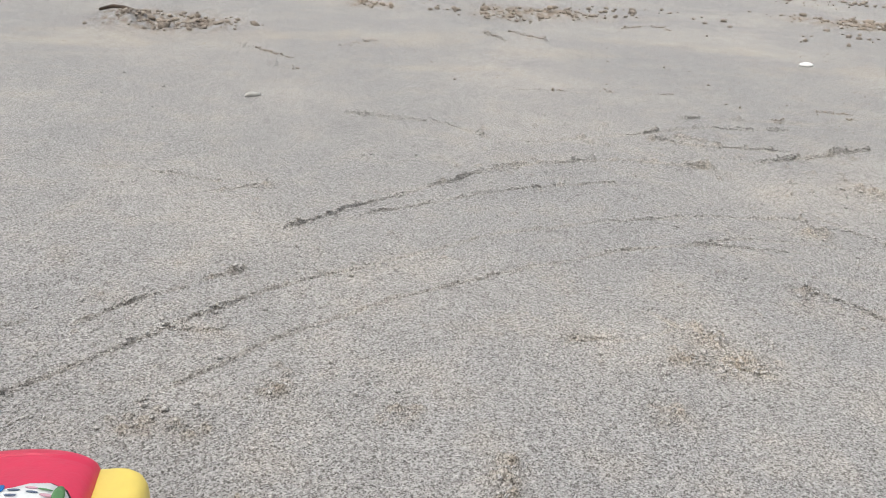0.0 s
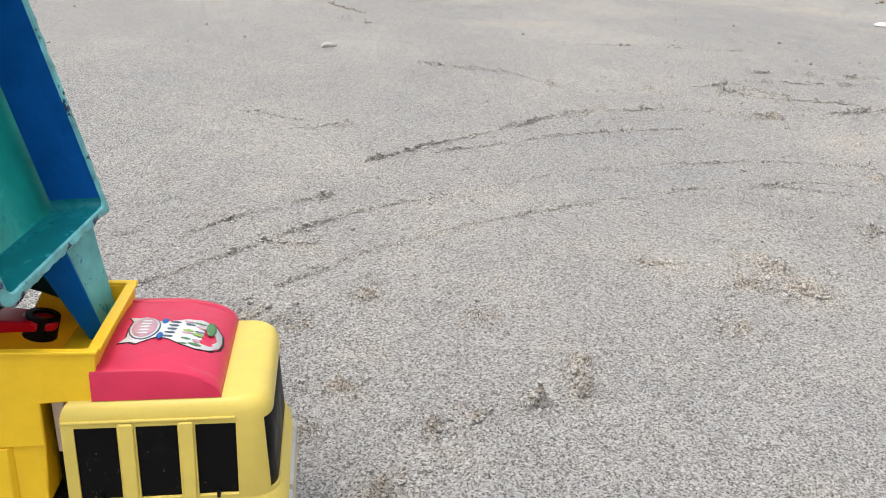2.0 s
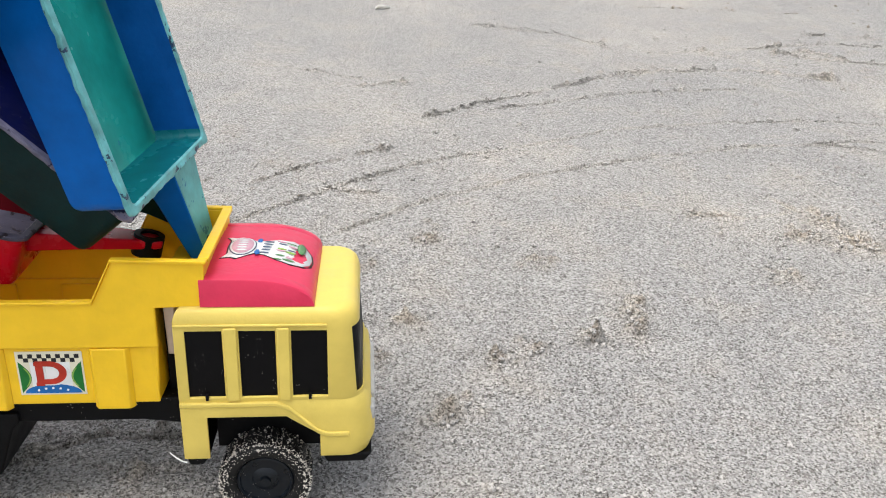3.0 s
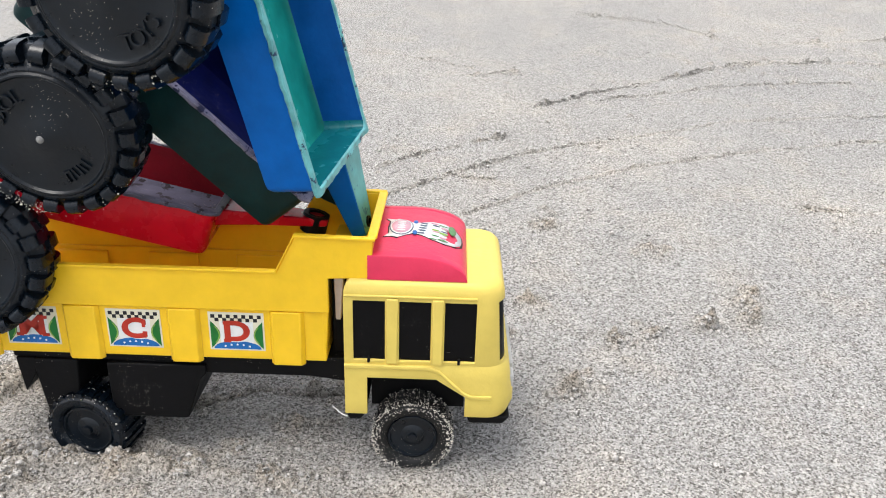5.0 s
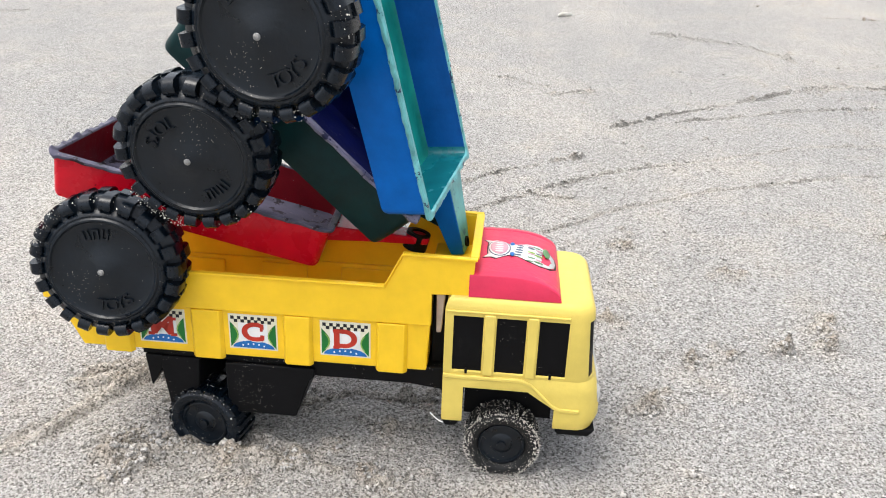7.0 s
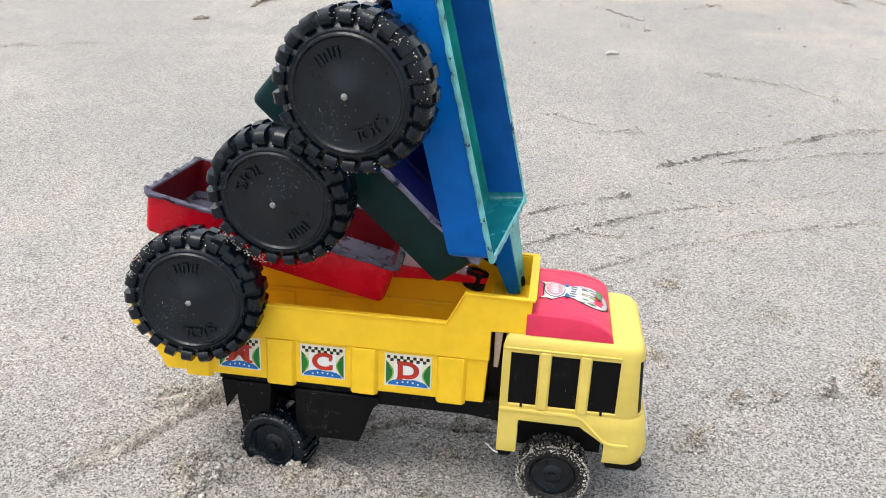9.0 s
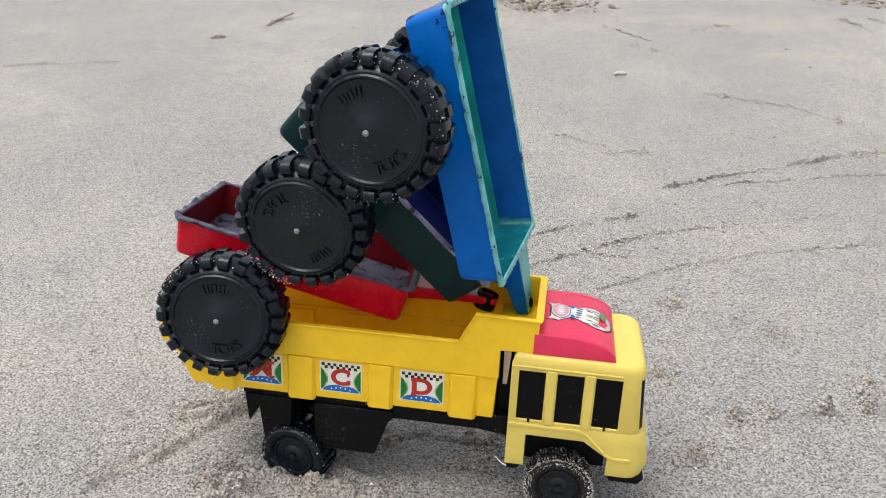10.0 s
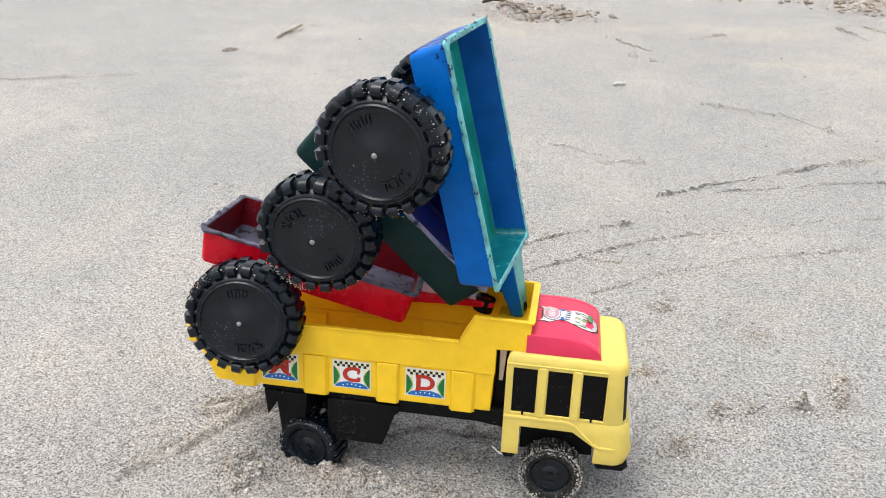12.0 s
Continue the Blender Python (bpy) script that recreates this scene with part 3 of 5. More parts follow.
def damp_and_shade(X, Y):
    """Brown tint, 0 to 1: damp dug sand, and painted shade at lumps."""
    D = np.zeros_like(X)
    # dug sand is browner; near spots also have their clumps' shade painted in
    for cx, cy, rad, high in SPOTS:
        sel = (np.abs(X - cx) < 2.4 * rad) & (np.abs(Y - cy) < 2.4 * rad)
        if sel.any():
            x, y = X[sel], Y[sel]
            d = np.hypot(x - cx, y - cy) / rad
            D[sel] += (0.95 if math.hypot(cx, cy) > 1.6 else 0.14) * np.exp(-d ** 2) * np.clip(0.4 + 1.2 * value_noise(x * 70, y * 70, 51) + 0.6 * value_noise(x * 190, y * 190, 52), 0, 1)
    # shade painted into the colour, shifted to each lump's near side
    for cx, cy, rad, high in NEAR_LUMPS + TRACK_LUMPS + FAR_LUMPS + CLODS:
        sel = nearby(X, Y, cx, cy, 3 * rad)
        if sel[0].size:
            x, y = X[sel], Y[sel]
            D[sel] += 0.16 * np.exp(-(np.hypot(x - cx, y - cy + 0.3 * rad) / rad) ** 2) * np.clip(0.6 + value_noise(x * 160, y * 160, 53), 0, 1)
    # the sand round the toy is a little browner than farther up the beach
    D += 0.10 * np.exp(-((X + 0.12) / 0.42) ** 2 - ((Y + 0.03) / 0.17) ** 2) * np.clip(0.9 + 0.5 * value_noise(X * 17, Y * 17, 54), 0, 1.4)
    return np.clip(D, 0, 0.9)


def build_ground():
    xs = axis_steps(-0.42, 0.95, 0.0018, -70.0, 70.0, 1.045, 1.032)
    ys = axis_steps(-0.12, 0.80, 0.0018, -70.0, 90.0, 1.07, 1.017)
    X, Y = np.meshgrid(xs, ys)
    Z = ground_height(X, Y)
    nx, ny = len(xs), len(ys)
    me = bpy.data.meshes.new("ground")
    me.vertices.add(nx * ny)
    me.vertices.foreach_set("co", np.stack([X, Y, Z], -1).astype(np.float32).ravel())
    i, j = np.meshgrid(np.arange(nx - 1), np.arange(ny - 1))
    a = (j * nx + i).ravel()
    quads = np.stack([a, a + 1, a + nx + 1, a + nx], -1).astype(np.int32)
    me.loops.add(quads.size)
    me.loops.foreach_set("vertex_index", quads.ravel())
    me.polygons.add(len(quads))
    me.polygons.foreach_set("loop_start", np.arange(0, quads.size, 4, dtype=np.int32))
    me.update(calc_edges=True)
    me.shade_smooth()
    me.materials.append(SAND)
    browning = me.attributes.new("damp_shade", "FLOAT", "POINT")
    browning.data.foreach_set("value", damp_and_shade(X, Y).astype(np.float32).ravel())
    pale = me.attributes.new("pale_tint", "FLOAT", "POINT")
    pale.data.foreach_set("value", pale_amount(X, Y).astype(np.float32).ravel())
    ob = new("ground", me)
    return tagged(ob, "grey-beige damp beach sand with tracks and crumbs", "sand", kind="structure")


build_ground()


def build_crumbs():
    """Crumbs and pellets of sand along the tracks and round the dug spots, as one mesh of small uneven lumps."""
    rng = np.random.default_rng(5)
    places = []
    for width, ridge, pts in TRACKS:
        P = np.array(pts)
        for a, b in zip(P[:-1], P[1:]):
            d = b - a
            L = float(np.hypot(*d))
            n = int(L * (1500 if width > 0.0072 else 1000) * min(1.6, ridge / 0.0030) * (1.0 if L < 0.6 else 0.5))
            u = rng.random(n)
            keep = value_noise((a[0] + u * d[0]) * 16, (a[1] + u * d[1]) * 16, 21) > -0.15
            u = u[keep]
            off = (rng.normal(0.0, 0.42, len(u)) if width > 0.0072 else rng.normal(0.45, 0.5, len(u))) * width
            nrm = np.array((-d[1], d[0])) / L
            xy = a + u[:, None] * d + off[:, None] * nrm
            size = np.exp(rng.normal(math.log(0.0006 + ridge * 0.11), 0.45, len(u)))
            places.append(np.column_stack([xy, size]))
    for cx, cy, rad, high in SPOTS:
        far = math.hypot(cx, cy) > 1.6
        n = int(55 if far else 26 + 24000 * rad * rad)
        xy = rng.normal(0, (0.5 if far else 0.75) * rad, (n, 2)) + (cx, cy)
        size = np.exp(rng.normal(math.log(0.0036 if far else 0.0006 + high * 0.085), 0.5, n))
        places.append(np.column_stack([xy, size]))
    # crab pellets far off
    for cx, cy, sx, sy, n in ((1.05, 2.47, 0.22, 0.05, 70), (1.45, 2.60, 0.18, 0.04, 25), (2.35, 2.50, 0.20, 0.10, 70), (2.1, 2.15, 0.4, 0.10, 20), (-0.08, 2.06, 0.09, 0.045, 40), (0.55, 2.75, 0.15, 0.06, 25), (2.75, 3.15, 0.30, 0.10, 50)):
        xy = rng.normal(0, 1, (n, 2)) * (sx, sy) + (cx, cy)
        places.append(np.column_stack([xy, np.exp(rng.normal(math.log(0.0050), 0.45, n))]))
    # loose crumbs all over
    for n, x0, x1, y0, y1, size in ((2500, -0.6, 1.9, 0.5, 1.9, 0.0010), (11000, -0.5, 0.95, -0.14, 0.62, 0.00072)):
        xy = np.column_stack([rng.uniform(x0, x1, n), rng.uniform(y0, y1, n)])
        xy = xy[value_noise(xy[:, 0] * 13, xy[:, 1] * 13, 31) + 0.6 * value_noise(xy[:, 0] * 40, xy[:, 1] * 40, 32) > -0.35]
        places.append(np.column_stack([xy, np.exp(rng.normal(math.log(size), 0.42, len(xy)))]))
    A = np.concatenate(places)
    A[:, 2] = np.clip(A[:, 2], 0.0005, np.where(np.hypot(A[:, 0], A[:, 1]) > 1.5, 0.014, 0.0024))
    near_truck = (A[:, 0] > -0.25) & (A[:, 0] < 0.06) & (A[:, 1] > -0.004) & (A[:, 1] < 0.09) & (A[:, 2] > 0.002)
    A = A[~near_truck]
    z = ground_height(A[:, 0].copy(), A[:, 1].copy())
    g = (1 + 5 ** 0.5) / 2
    V = np.array([(-1, g, 0), (1, g, 0), (-1, -g, 0), (1, -g, 0), (0, -1, g), (0, 1, g), (0, -1, -g), (0, 1, -g), (g, 0, -1), (g, 0, 1), (-g, 0, -1), (-g, 0, 1)]) / 1.9
    F = np.array([(0, 11, 5), (0, 5, 1), (0, 1, 7), (0, 7, 10), (0, 10, 11), (1, 5, 9), (5, 11, 4), (11, 10, 2), (10, 7, 6), (7, 1, 8), (3, 9, 4), (3, 4, 2), (3, 2, 6), (3, 6, 8), (3, 8, 9), (4, 9, 5), (2, 4, 11), (6, 2, 10), (8, 6, 7), (9, 8, 1)])
    n = len(A)
    jit = 1 + rng.uniform(-0.5, 0.5, (n, 12, 1))
    stretch = np.stack([rng.uniform(0.8, 1.5, n), rng.uniform(0.8, 1.4, n), rng.uniform(0.55, 0.95, n)], -1)[:, None, :]
    co = V[None] * jit * stretch * A[:, 2][:, None, None]
    co[:, :, 0] += A[:, 0][:, None]
    co[:, :, 1] += A[:, 1][:, None]
    co[:, :, 2] += (z + A[:, 2] * 0.42)[:, None]
    tri = (F[None] + (np.arange(n) * 12)[:, None, None]).reshape(-1, 3).astype(np.int32)
    me = bpy.data.meshes.new("sand_crumbs")
    me.vertices.add(n * 12)
    me.vertices.foreach_set("co", co.astype(np.float32).ravel())
    me.loops.add(tri.size)
    me.loops.foreach_set("vertex_index", tri.ravel())
    me.polygons.add(len(tri))
    me.polygons.foreach_set("loop_start", np.arange(0, tri.size, 3, dtype=np.int32))
    me.update(calc_edges=True)
    me.shade_smooth()
    browning = me.attributes.new("damp_shade", "FLOAT", "POINT")
    browning.data.foreach_set("value", np.repeat(np.where(np.hypot(A[:, 0], A[:, 1]) > 1.5, 0.85, 0.12), 12).astype(np.float32))
    me.materials.append(CRUMB_SAND)
    tagged(new("sand_crumbs", me), "loose crumbs and pellets of damp sand lying on the beach", "sand crumbs", kind="stuff")


build_crumbs()


def height_at(x, y):
    return float(ground_height(np.array([x]), np.array([y]))[0])


def build_shell():
    bm = bmesh.new()
    rings = []
    for k in range(7):
        u = k / 6
        r = 0.012 * math.sin(math.pi * (0.08 + 0.84 * u)) ** 0.8
        rings.append([(0.045 * (u - 0.5), r * math.cos(a), 0.6 * r * max(-0.4, math.sin(a)) + 0.003) for a in [2 * math.pi * i / 12 for i in range(12)]])
    vs = loft(bm, rings)
    bm.faces.new(vs[0])
    bm.faces.new(vs[-1][::-1])
    ob = part("shell", bm, SHELL, None, "white sea shell fragment lying on the sand")
    tagged(ob, category="shell")
    ob.matrix_world = pose(1.519, 1.666, height_at(1.519, 1.666), 0, 0, 10)


def build_stick(name, pts, r, material, label, category):
    bm = bmesh.new()
    rings = []
    for k, (x, y, h) in enumerate(pts):
        q = r * (0.6 + 0.4 * math.sin(math.pi * (k + 0.7) / (len(pts) + 0.4)))
        z = height_at(x, y) + h
        rings.append([(x + 0.2 * q * math.cos(a), y + q * math.cos(a), z + q * 0.7 * math.sin(a)) for a in [2 * math.pi * i / 8 for i in range(8)]])
    vs = loft(bm, rings)
    bm.faces.new(vs[0])
    bm.faces.new(vs[-1][::-1])
    tagged(part(name, bm, material, None, label), category=category)


build_shell()
build_stick("driftwood", [(-0.325, 2.17, 0.004), (-0.295, 2.20, 0.006), (-0.262, 2.20, 0.007), (-0.235, 2.16, 0.006), (-0.212, 2.10, 0.003)], 0.008, TWIG, "dark curved piece of driftwood beside a dug hole", "driftwood")
build_stick("shell_chip", [(0.073, 1.253, 0.003), (0.079, 1.256, 0.006), (0.087, 1.262, 0.005), (0.100, 1.272, 0.001)], 0.0055, CHALK, "small chalky grey chip of shell on the sand", "shell")


# ---- the toy dump truck ----
# It leans a little away over its far wheels, which have sunk deeper.
truck = thing("toy_dump_truck", "yellow plastic toy dump truck with crimson roof standing on wet sand", "toy truck", pose(0, 0, 0, -7, 0, 0))
NEAR, FAR = -0.003, 0.0755          # outer faces of the bed's sides
MID = (NEAR + FAR) / 2


def mirrored(y):
    return 2 * MID - y


def build_bed():
    upper = [(-0.289, 0.1035), (-0.289, 0.1275), (-0.0755, 0.1275), (-0.0645, 0.149), (-0.0225, 0.148), (-0.0235, 0.1255), (-0.047, 0.1245), (-0.047, 0.1035)]
    lower = [(-0.285, 0.1075), (-0.268, 0.0715), (-0.0495, 0.0715), (-0.0475, 0.1075)]
    bm = bmesh.new()
    box(bm, -0.268, -0.050, NEAR + 0.0045, FAR - 0.0045, 0.0718, 0.0745)
    bed = part("bed", bm, BED_YELLOW, truck, "deep yellow plastic tipper bed", bevel=0.0007)
    for s in (0, 1):
        f = (lambda y: y) if s == 0 else mirrored
        bm = bmesh.new()
        slab(bm, upper, "y", f(NEAR), f(NEAR + 0.0022))
        part("side_panel", bm, BED_YELLOW, bed, bevel=0.0007)
        bm = bmesh.new()
        slab(bm, lower, "y", f(NEAR + 0.0021), f(NEAR + 0.0045))
        part("lower_panel", bm, BED_YELLOW, bed, bevel=0.0007)
    for name, outline in (("front_wall", [(-0.0515, 0.0725), (-0.0492, 0.0725), (-0.0492, 0.1250), (-0.0515, 0.1250)]), ("shelf", [(-0.0513, 0.1245), (-0.0240, 0.1245), (-0.0240, 0.1268), (-0.0513, 0.1268)]),
                          ("front_lip", [(-0.0262, 0.1250), (-0.0237, 0.1250), (-0.0228, 0.1478), (-0.0253, 0.1478)]), ("tail_board", [(-0.268, 0.0720), (-0.283, 0.1035), (-0.281, 0.1035), (-0.266, 0.0720)])):
        bm = bmesh.new()
        slab(bm, outline, "y", NEAR + 0.0020, FAR - 0.0020)
        part(name, bm, BED_YELLOW, bed, bevel=0.0006)
    for s in (0, 1):
        f = (lambda y: y) if s == 0 else mirrored
        for x0, x1 in ((-0.254, -0.234), (-0.1965, -0.1755), (-0.1385, -0.1195), (-0.081, -0.061)):
            bm = bmesh.new()
            o = [(x0, NEAR + 0.0022), (x0 + 0.0022, NEAR - 0.0006), (x1 - 0.0022, NEAR - 0.0006), (x1, NEAR + 0.0022)]
            o = [(x, f(y)) for x, y in o]
            slab(bm, o, "z", 0.0695, 0.1032)
            part("rib", bm, BED_YELLOW, bed, bevel=0.0006)
        bm = bmesh.new()
        a, b = f(NEAR - 0.0016), f(NEAR + 0.0022)
        path = [(-0.289, 0.1275), (-0.0755, 0.1275), (-0.0645, 0.149), (-0.0212, 0.148)]
        rings = []
        for i, (x, z) in enumerate(path):
            up = 0.0013
            rings.append([(x, a, z - 0.0002), (x, b, z - 0.0002), (x, b, z + up), (x, a, z + up)])
        vs = loft(bm, rings)
        bm.faces.new(vs[0])
        bm.faces.new(vs[-1][::-1])
        part("rim", bm, BED_YELLOW, bed, bevel=0.0005)
    for s in (0, 1):
        f = (lambda y: y) if s == 0 else mirrored
        for x0, x1 in ((-0.231, -0.199), (-0.173, -0.141), (-0.117, -0.083)):
            bm = bmesh.new()
            box(bm, x0, x1, *sorted((f(NEAR + 0.0043), f(NEAR + 0.0062))), 0.0740, 0.1050)
            part("inner_panel", bm, BED_YELLOW, bed, bevel=0.0007)
    bm = bmesh.new()
    box(bm, -0.0258, -0.0205, NEAR + 0.0022, FAR - 0.0022, 0.1476, 0.1494)
    part("front_rim", bm, BED_YELLOW, bed, bevel=0.0005)
    return bed


bed = build_bed()


def build_sticker(x0, x1, z0, z1, letter):
    """A square paper sticker with a chequered top, a red letter, green leaves at the sides and a blue arc below."""
    bm = bmesh.new()
    y = NEAR + 0.0022
    box(bm, x0, x1, y - 0.0004, y + 0.0002, z0, z1)
    st = part("sticker", bm, CREAM, truck, "cream square sticker with a red letter and chequered top", smooth=0)
    w, h = x1 - x0, z1 - z0
    n = 13
    u = w * 0.9 / n
    for i in range(n):
        j = i % 2
        bm = bmesh.new()
        box(bm, x0 + w * 0.05 + i * u, x0 + w * 0.05 + (i + 1) * u, y - 0.0006, y - 0.0003, z1 - h * 0.06 - (j + 1) * u, z1 - h * 0.06 - j * u)
        part("chequer_square", bm, BLACK_INK, st, smooth=0)
    bm = bmesh.new()
    box(bm, x0 + w * 0.2, x1 - w * 0.2, y - 0.0005, y - 0.0003, z0 + h * 0.12, z1 - h * 0.24)
    part("white_field", bm, WHITE_INK, st, smooth=0)
    for s in (-1, 1):
        bm = bmesh.new()
        cx = (x0 + x1) / 2
        edge = [(cx + s * w * 0.47, z0 + h * 0.05 + k / 8 * h * 0.72) for k in range(9)]
        inner = [(cx + s * w * (0.47 - 0.17 * math.sin(math.pi * k / 8)), z0 + h * 0.05 + k / 8 * h * 0.72) for k in range(7, 0, -1)]
        slab(bm, edge + inner, "y", y - 0.0006, y - 0.0003)
        leaf = part("leaf_shape", bm, GREEN_INK, st, smooth=0)
        bm = bmesh.new()
        o = [(cx + s * w * (0.425 - 0.12 * math.sin(math.pi * k / 8)), z0 + h * 0.12 + k / 8 * h * 0.58) for k in range(1, 8)]
        p = [(q[0] + s * w * 0.022, q[1]) for q in o[::-1]]
        slab(bm, o + p, "y", y - 0.0008, y - 0.0005)
        part("leaf_line", bm, LIME_INK, st, smooth=0)
    bm = bmesh.new()
    cx = (x0 + x1) / 2
    o = [(cx + w * 0.43 * math.cos(math.pi * k / 12), z0 + h * 0.04 + h * 0.21 * math.sin(math.pi * k / 12)) for k in range(13)]
    slab(bm, o, "y", y - 0.0006, y - 0.0003)
    part("blue_arc", bm, BLUE_INK, st, smooth=0)
    bm = bmesh.new()
    for k in range(-2, 3):
        px, pz = cx + k * w * 0.11, z0 + h * (0.16 - 0.012 * k * k)
        o = [(px + w * 0.02 * math.cos(a * math.pi / 3), pz + w * 0.02 * math.sin(a * math.pi / 3)) for a in range(6)]
        slab(bm, o, "y", y - 0.0008, y - 0.0005)
    part("dots", bm, WHITE_INK, st, smooth=0)
    place = Matrix.Translation((cx, y - 0.0007, z0 + h * 0.49)) @ pose(0, 0, 0, 90, 0, 0)
    lettering("letter_edge", letter, h * 0.72, 0.0002, WHITE_INK, st, place @ Matrix.Translation((0.0010, -0.0005, -0.0002)) @ Matrix.Diagonal((1.22, 1.0, 1, 1)), bold=0.0007)
    lettering("letter", letter, h * 0.70, 0.0003, RED_INK, st, place @ Matrix.Diagonal((1.22, 1.0, 1, 1)), bold=0.0006)
    # slab serifs of the printed letter
    feet = {"D": ((-0.27, 0.33), (-0.27, -0.33)), "M": ((-0.36, -0.33), (0.36, -0.33), (-0.36, 0.33), (0.36, 0.33)), "C": ((0.27, 0.20), (0.27, -0.20))}[letter]
    for u, v in feet:
        wide, high = (0.16, 0.075) if letter != "C" else (0.07, 0.16)
        bm = bmesh.new()
        px, pz = cx + u * h * 0.84, z0 + h * 0.49 + v * h * 0.70
        box(bm, px - wide * h / 2, px + wide * h / 2, y - 0.0011, y - 0.0006, pz - high * h / 2, pz + high * h / 2)
        part("serif", bm, RED_INK, st, smooth=0)
    return st


for x0, x1, letter in ((-0.2300, -0.2000, "M"), (-0.1725, -0.1420, "C"), (-0.1152, -0.0840, "D")):
    build_sticker(x0, x1, 0.0772, 0.1012, letter)


def build_cab():
    near, far = -0.0085, mirrored(-0.0085)
    xs = [-0.0385, -0.0333, -0.0258, -0.0157, -0.0079, 0.0096, 0.0139, 0.0171, 0.0300, 0.0345]
    levels = [(0.0420, 0.0550, 0.0006), (0.0500, 0.0580, 0.0008), (0.0553, 0.0578, 0.0008), (0.0665, 0.0558, 0.0008), (0.0735, 0.0548, 0.0008), (0.0755, 0.0530, 0.0), (0.0778, 0.0525, 0.0),
              (0.1145, 0.0502, 0.0008), (0.1195, 0.0496, 0.0010), (0.1228, 0.0484, 0.0017), (0.1248, 0.0462, 0.0034), (0.1258, 0.0428, 0.0062)]
    rings = []
    for z, xf, inset in levels:
        a, b, r = near + (0.0008 - inset if z < 0.076 else inset), far - (0.0008 - inset if z < 0.076 else inset), min(0.0125, xf - 0.0352)
        inset2 = inset if z > 0.121 else 0.0
        right = [(max(x, -0.0385 + inset2 * 0.6), a, z) for x in xs]
        arc1 = [(xf - r + r * math.sin(t), a + r - r * math.cos(t), z) for t in [radians(90 * k / 6) for k in range(7)]]
        arc2 = [(xf - r + r * math.cos(t), b - r + r * math.sin(t), z) for t in [radians(90 * k / 6) for k in range(7)]]
        left = [(p[0], b, z) for p in right[::-1]]
        rings.append(right + arc1 + arc2 + left)
    bm = bmesh.new()
    vs = [[bm.verts.new(p) for p in r] for r in rings]
    n, nx = len(rings[0]), len(xs)

    def cell(k, i):
        z0, z1 = levels[k][0], levels[k + 1][0]
        side = i if i < n // 2 else n - 2 - i          # same index on both sides
        if z0 == 0.0778 and z1 == 0.1145:
            if side in (1, 2, 4, 7, 8):
                return None
            if nx + 3 <= i <= nx + 9:
                return None
        if side in (2, 3, 4, 5) and z1 <= 0.0666:
            return None
        if side in (6, 7) and z1 <= 0.0554:
            return None
        return True
    for k in range(len(vs) - 1):
        for i in range(n):
            if i == n - 1:
                continue
            if cell(k, i):
                bm.faces.new((vs[k][i], vs[k][i + 1], vs[k + 1][i + 1], vs[k + 1][i]))
    # sloping front edge of the wheel arches
    bm.faces.new(vs[-1])
    back = [vs[k][0] for k in range(len(vs))] + [vs[k][n - 1] for k in range(len(vs) - 1, -1, -1)]
    bm.faces.new(back[::-1])
    for f in list(bm.faces):
        if len(f.verts) == 4:
            zs = [v.co.z for v in f.verts]
            x_lo, x_hi = min(v.co.x for v in f.verts), max(v.co.x for v in f.verts)
            if abs(min(zs) - 0.0553) < 1e-5 and abs(max(zs) - 0.0665) < 1e-5 and x_lo > 0.0135 and x_hi < 0.0302:
                inner = [v for v in f.verts if abs(v.co.z - 0.0553) < 1e-5]
                for v in inner:
                    if v.co.x < 0.0299:
                        v.co.z = 0.0665 - (v.co.x - 0.0139) / 0.0161 * 0.0112 - 0.0004
    cab = part("cab", bm, CAB_YELLOW, truck, "pale yellow plastic cab with dusty windows", smooth=50)
    md = cab.modifiers.new("thickness", "SOLIDIFY")
    md.thickness, md.offset = 0.0018, -1.0
    md = cab.modifiers.new("edges", "BEVEL")
    md.width, md.segments, md.limit_method, md.angle_limit = 0.0006, 2, "ANGLE", radians(40)
    for s in (0, 1):
        f = (lambda y: y) if s == 0 else mirrored
        for x0, x1 in ((-0.0150, -0.0086), (0.0103, 0.0164)):
            bm = bmesh.new()
            box(bm, x0, x1, *sorted((f(near - 0.0008), f(near + 0.0010))), 0.0762, 0.1165)
            part("pillar", bm, CAB_YELLOW, cab, bevel=0.0007)
        bm = bmesh.new()
        slab(bm, [(-0.0383, 0.1168), (0.0345, 0.1168), (0.0345, 0.1182), (-0.0383, 0.1182)], "y", f(near - 0.0001), f(near + 0.0012))
        part("eave", bm, CAB_YELLOW, cab, bevel=0.0005)
        # moulded band that follows the wheel arch to the nose
        band = [(-0.0385, 0.0752), (0.0085, 0.0752), (0.0150, 0.0726), (0.0290, 0.0588), (0.0335, 0.0568), (0.0450, 0.0568)]
        bm = bmesh.new()
        slab(bm, band + [(x, z - 0.0026) for x, z in band[::-1]], "y", f(near - 0.0009), f(near + 0.0010))
        part("arch_band", bm, CAB_YELLOW, cab, bevel=0.0006)
    # black panes behind the openings
    for s in (0, 1):
        f = (lambda y: y) if s == 0 else mirrored
        for x0, x1 in ((-0.0345, -0.0150), (-0.0090, 0.0105), (0.0160, 0.0352)):
            bm = bmesh.new()
            box(bm, x0, x1, *sorted((f(near + 0.0014), f(near + 0.0026))), 0.0766, 0.1158)
            part("window_pane", bm, PANE_BLACK, cab, smooth=0)
            bm = bmesh.new()
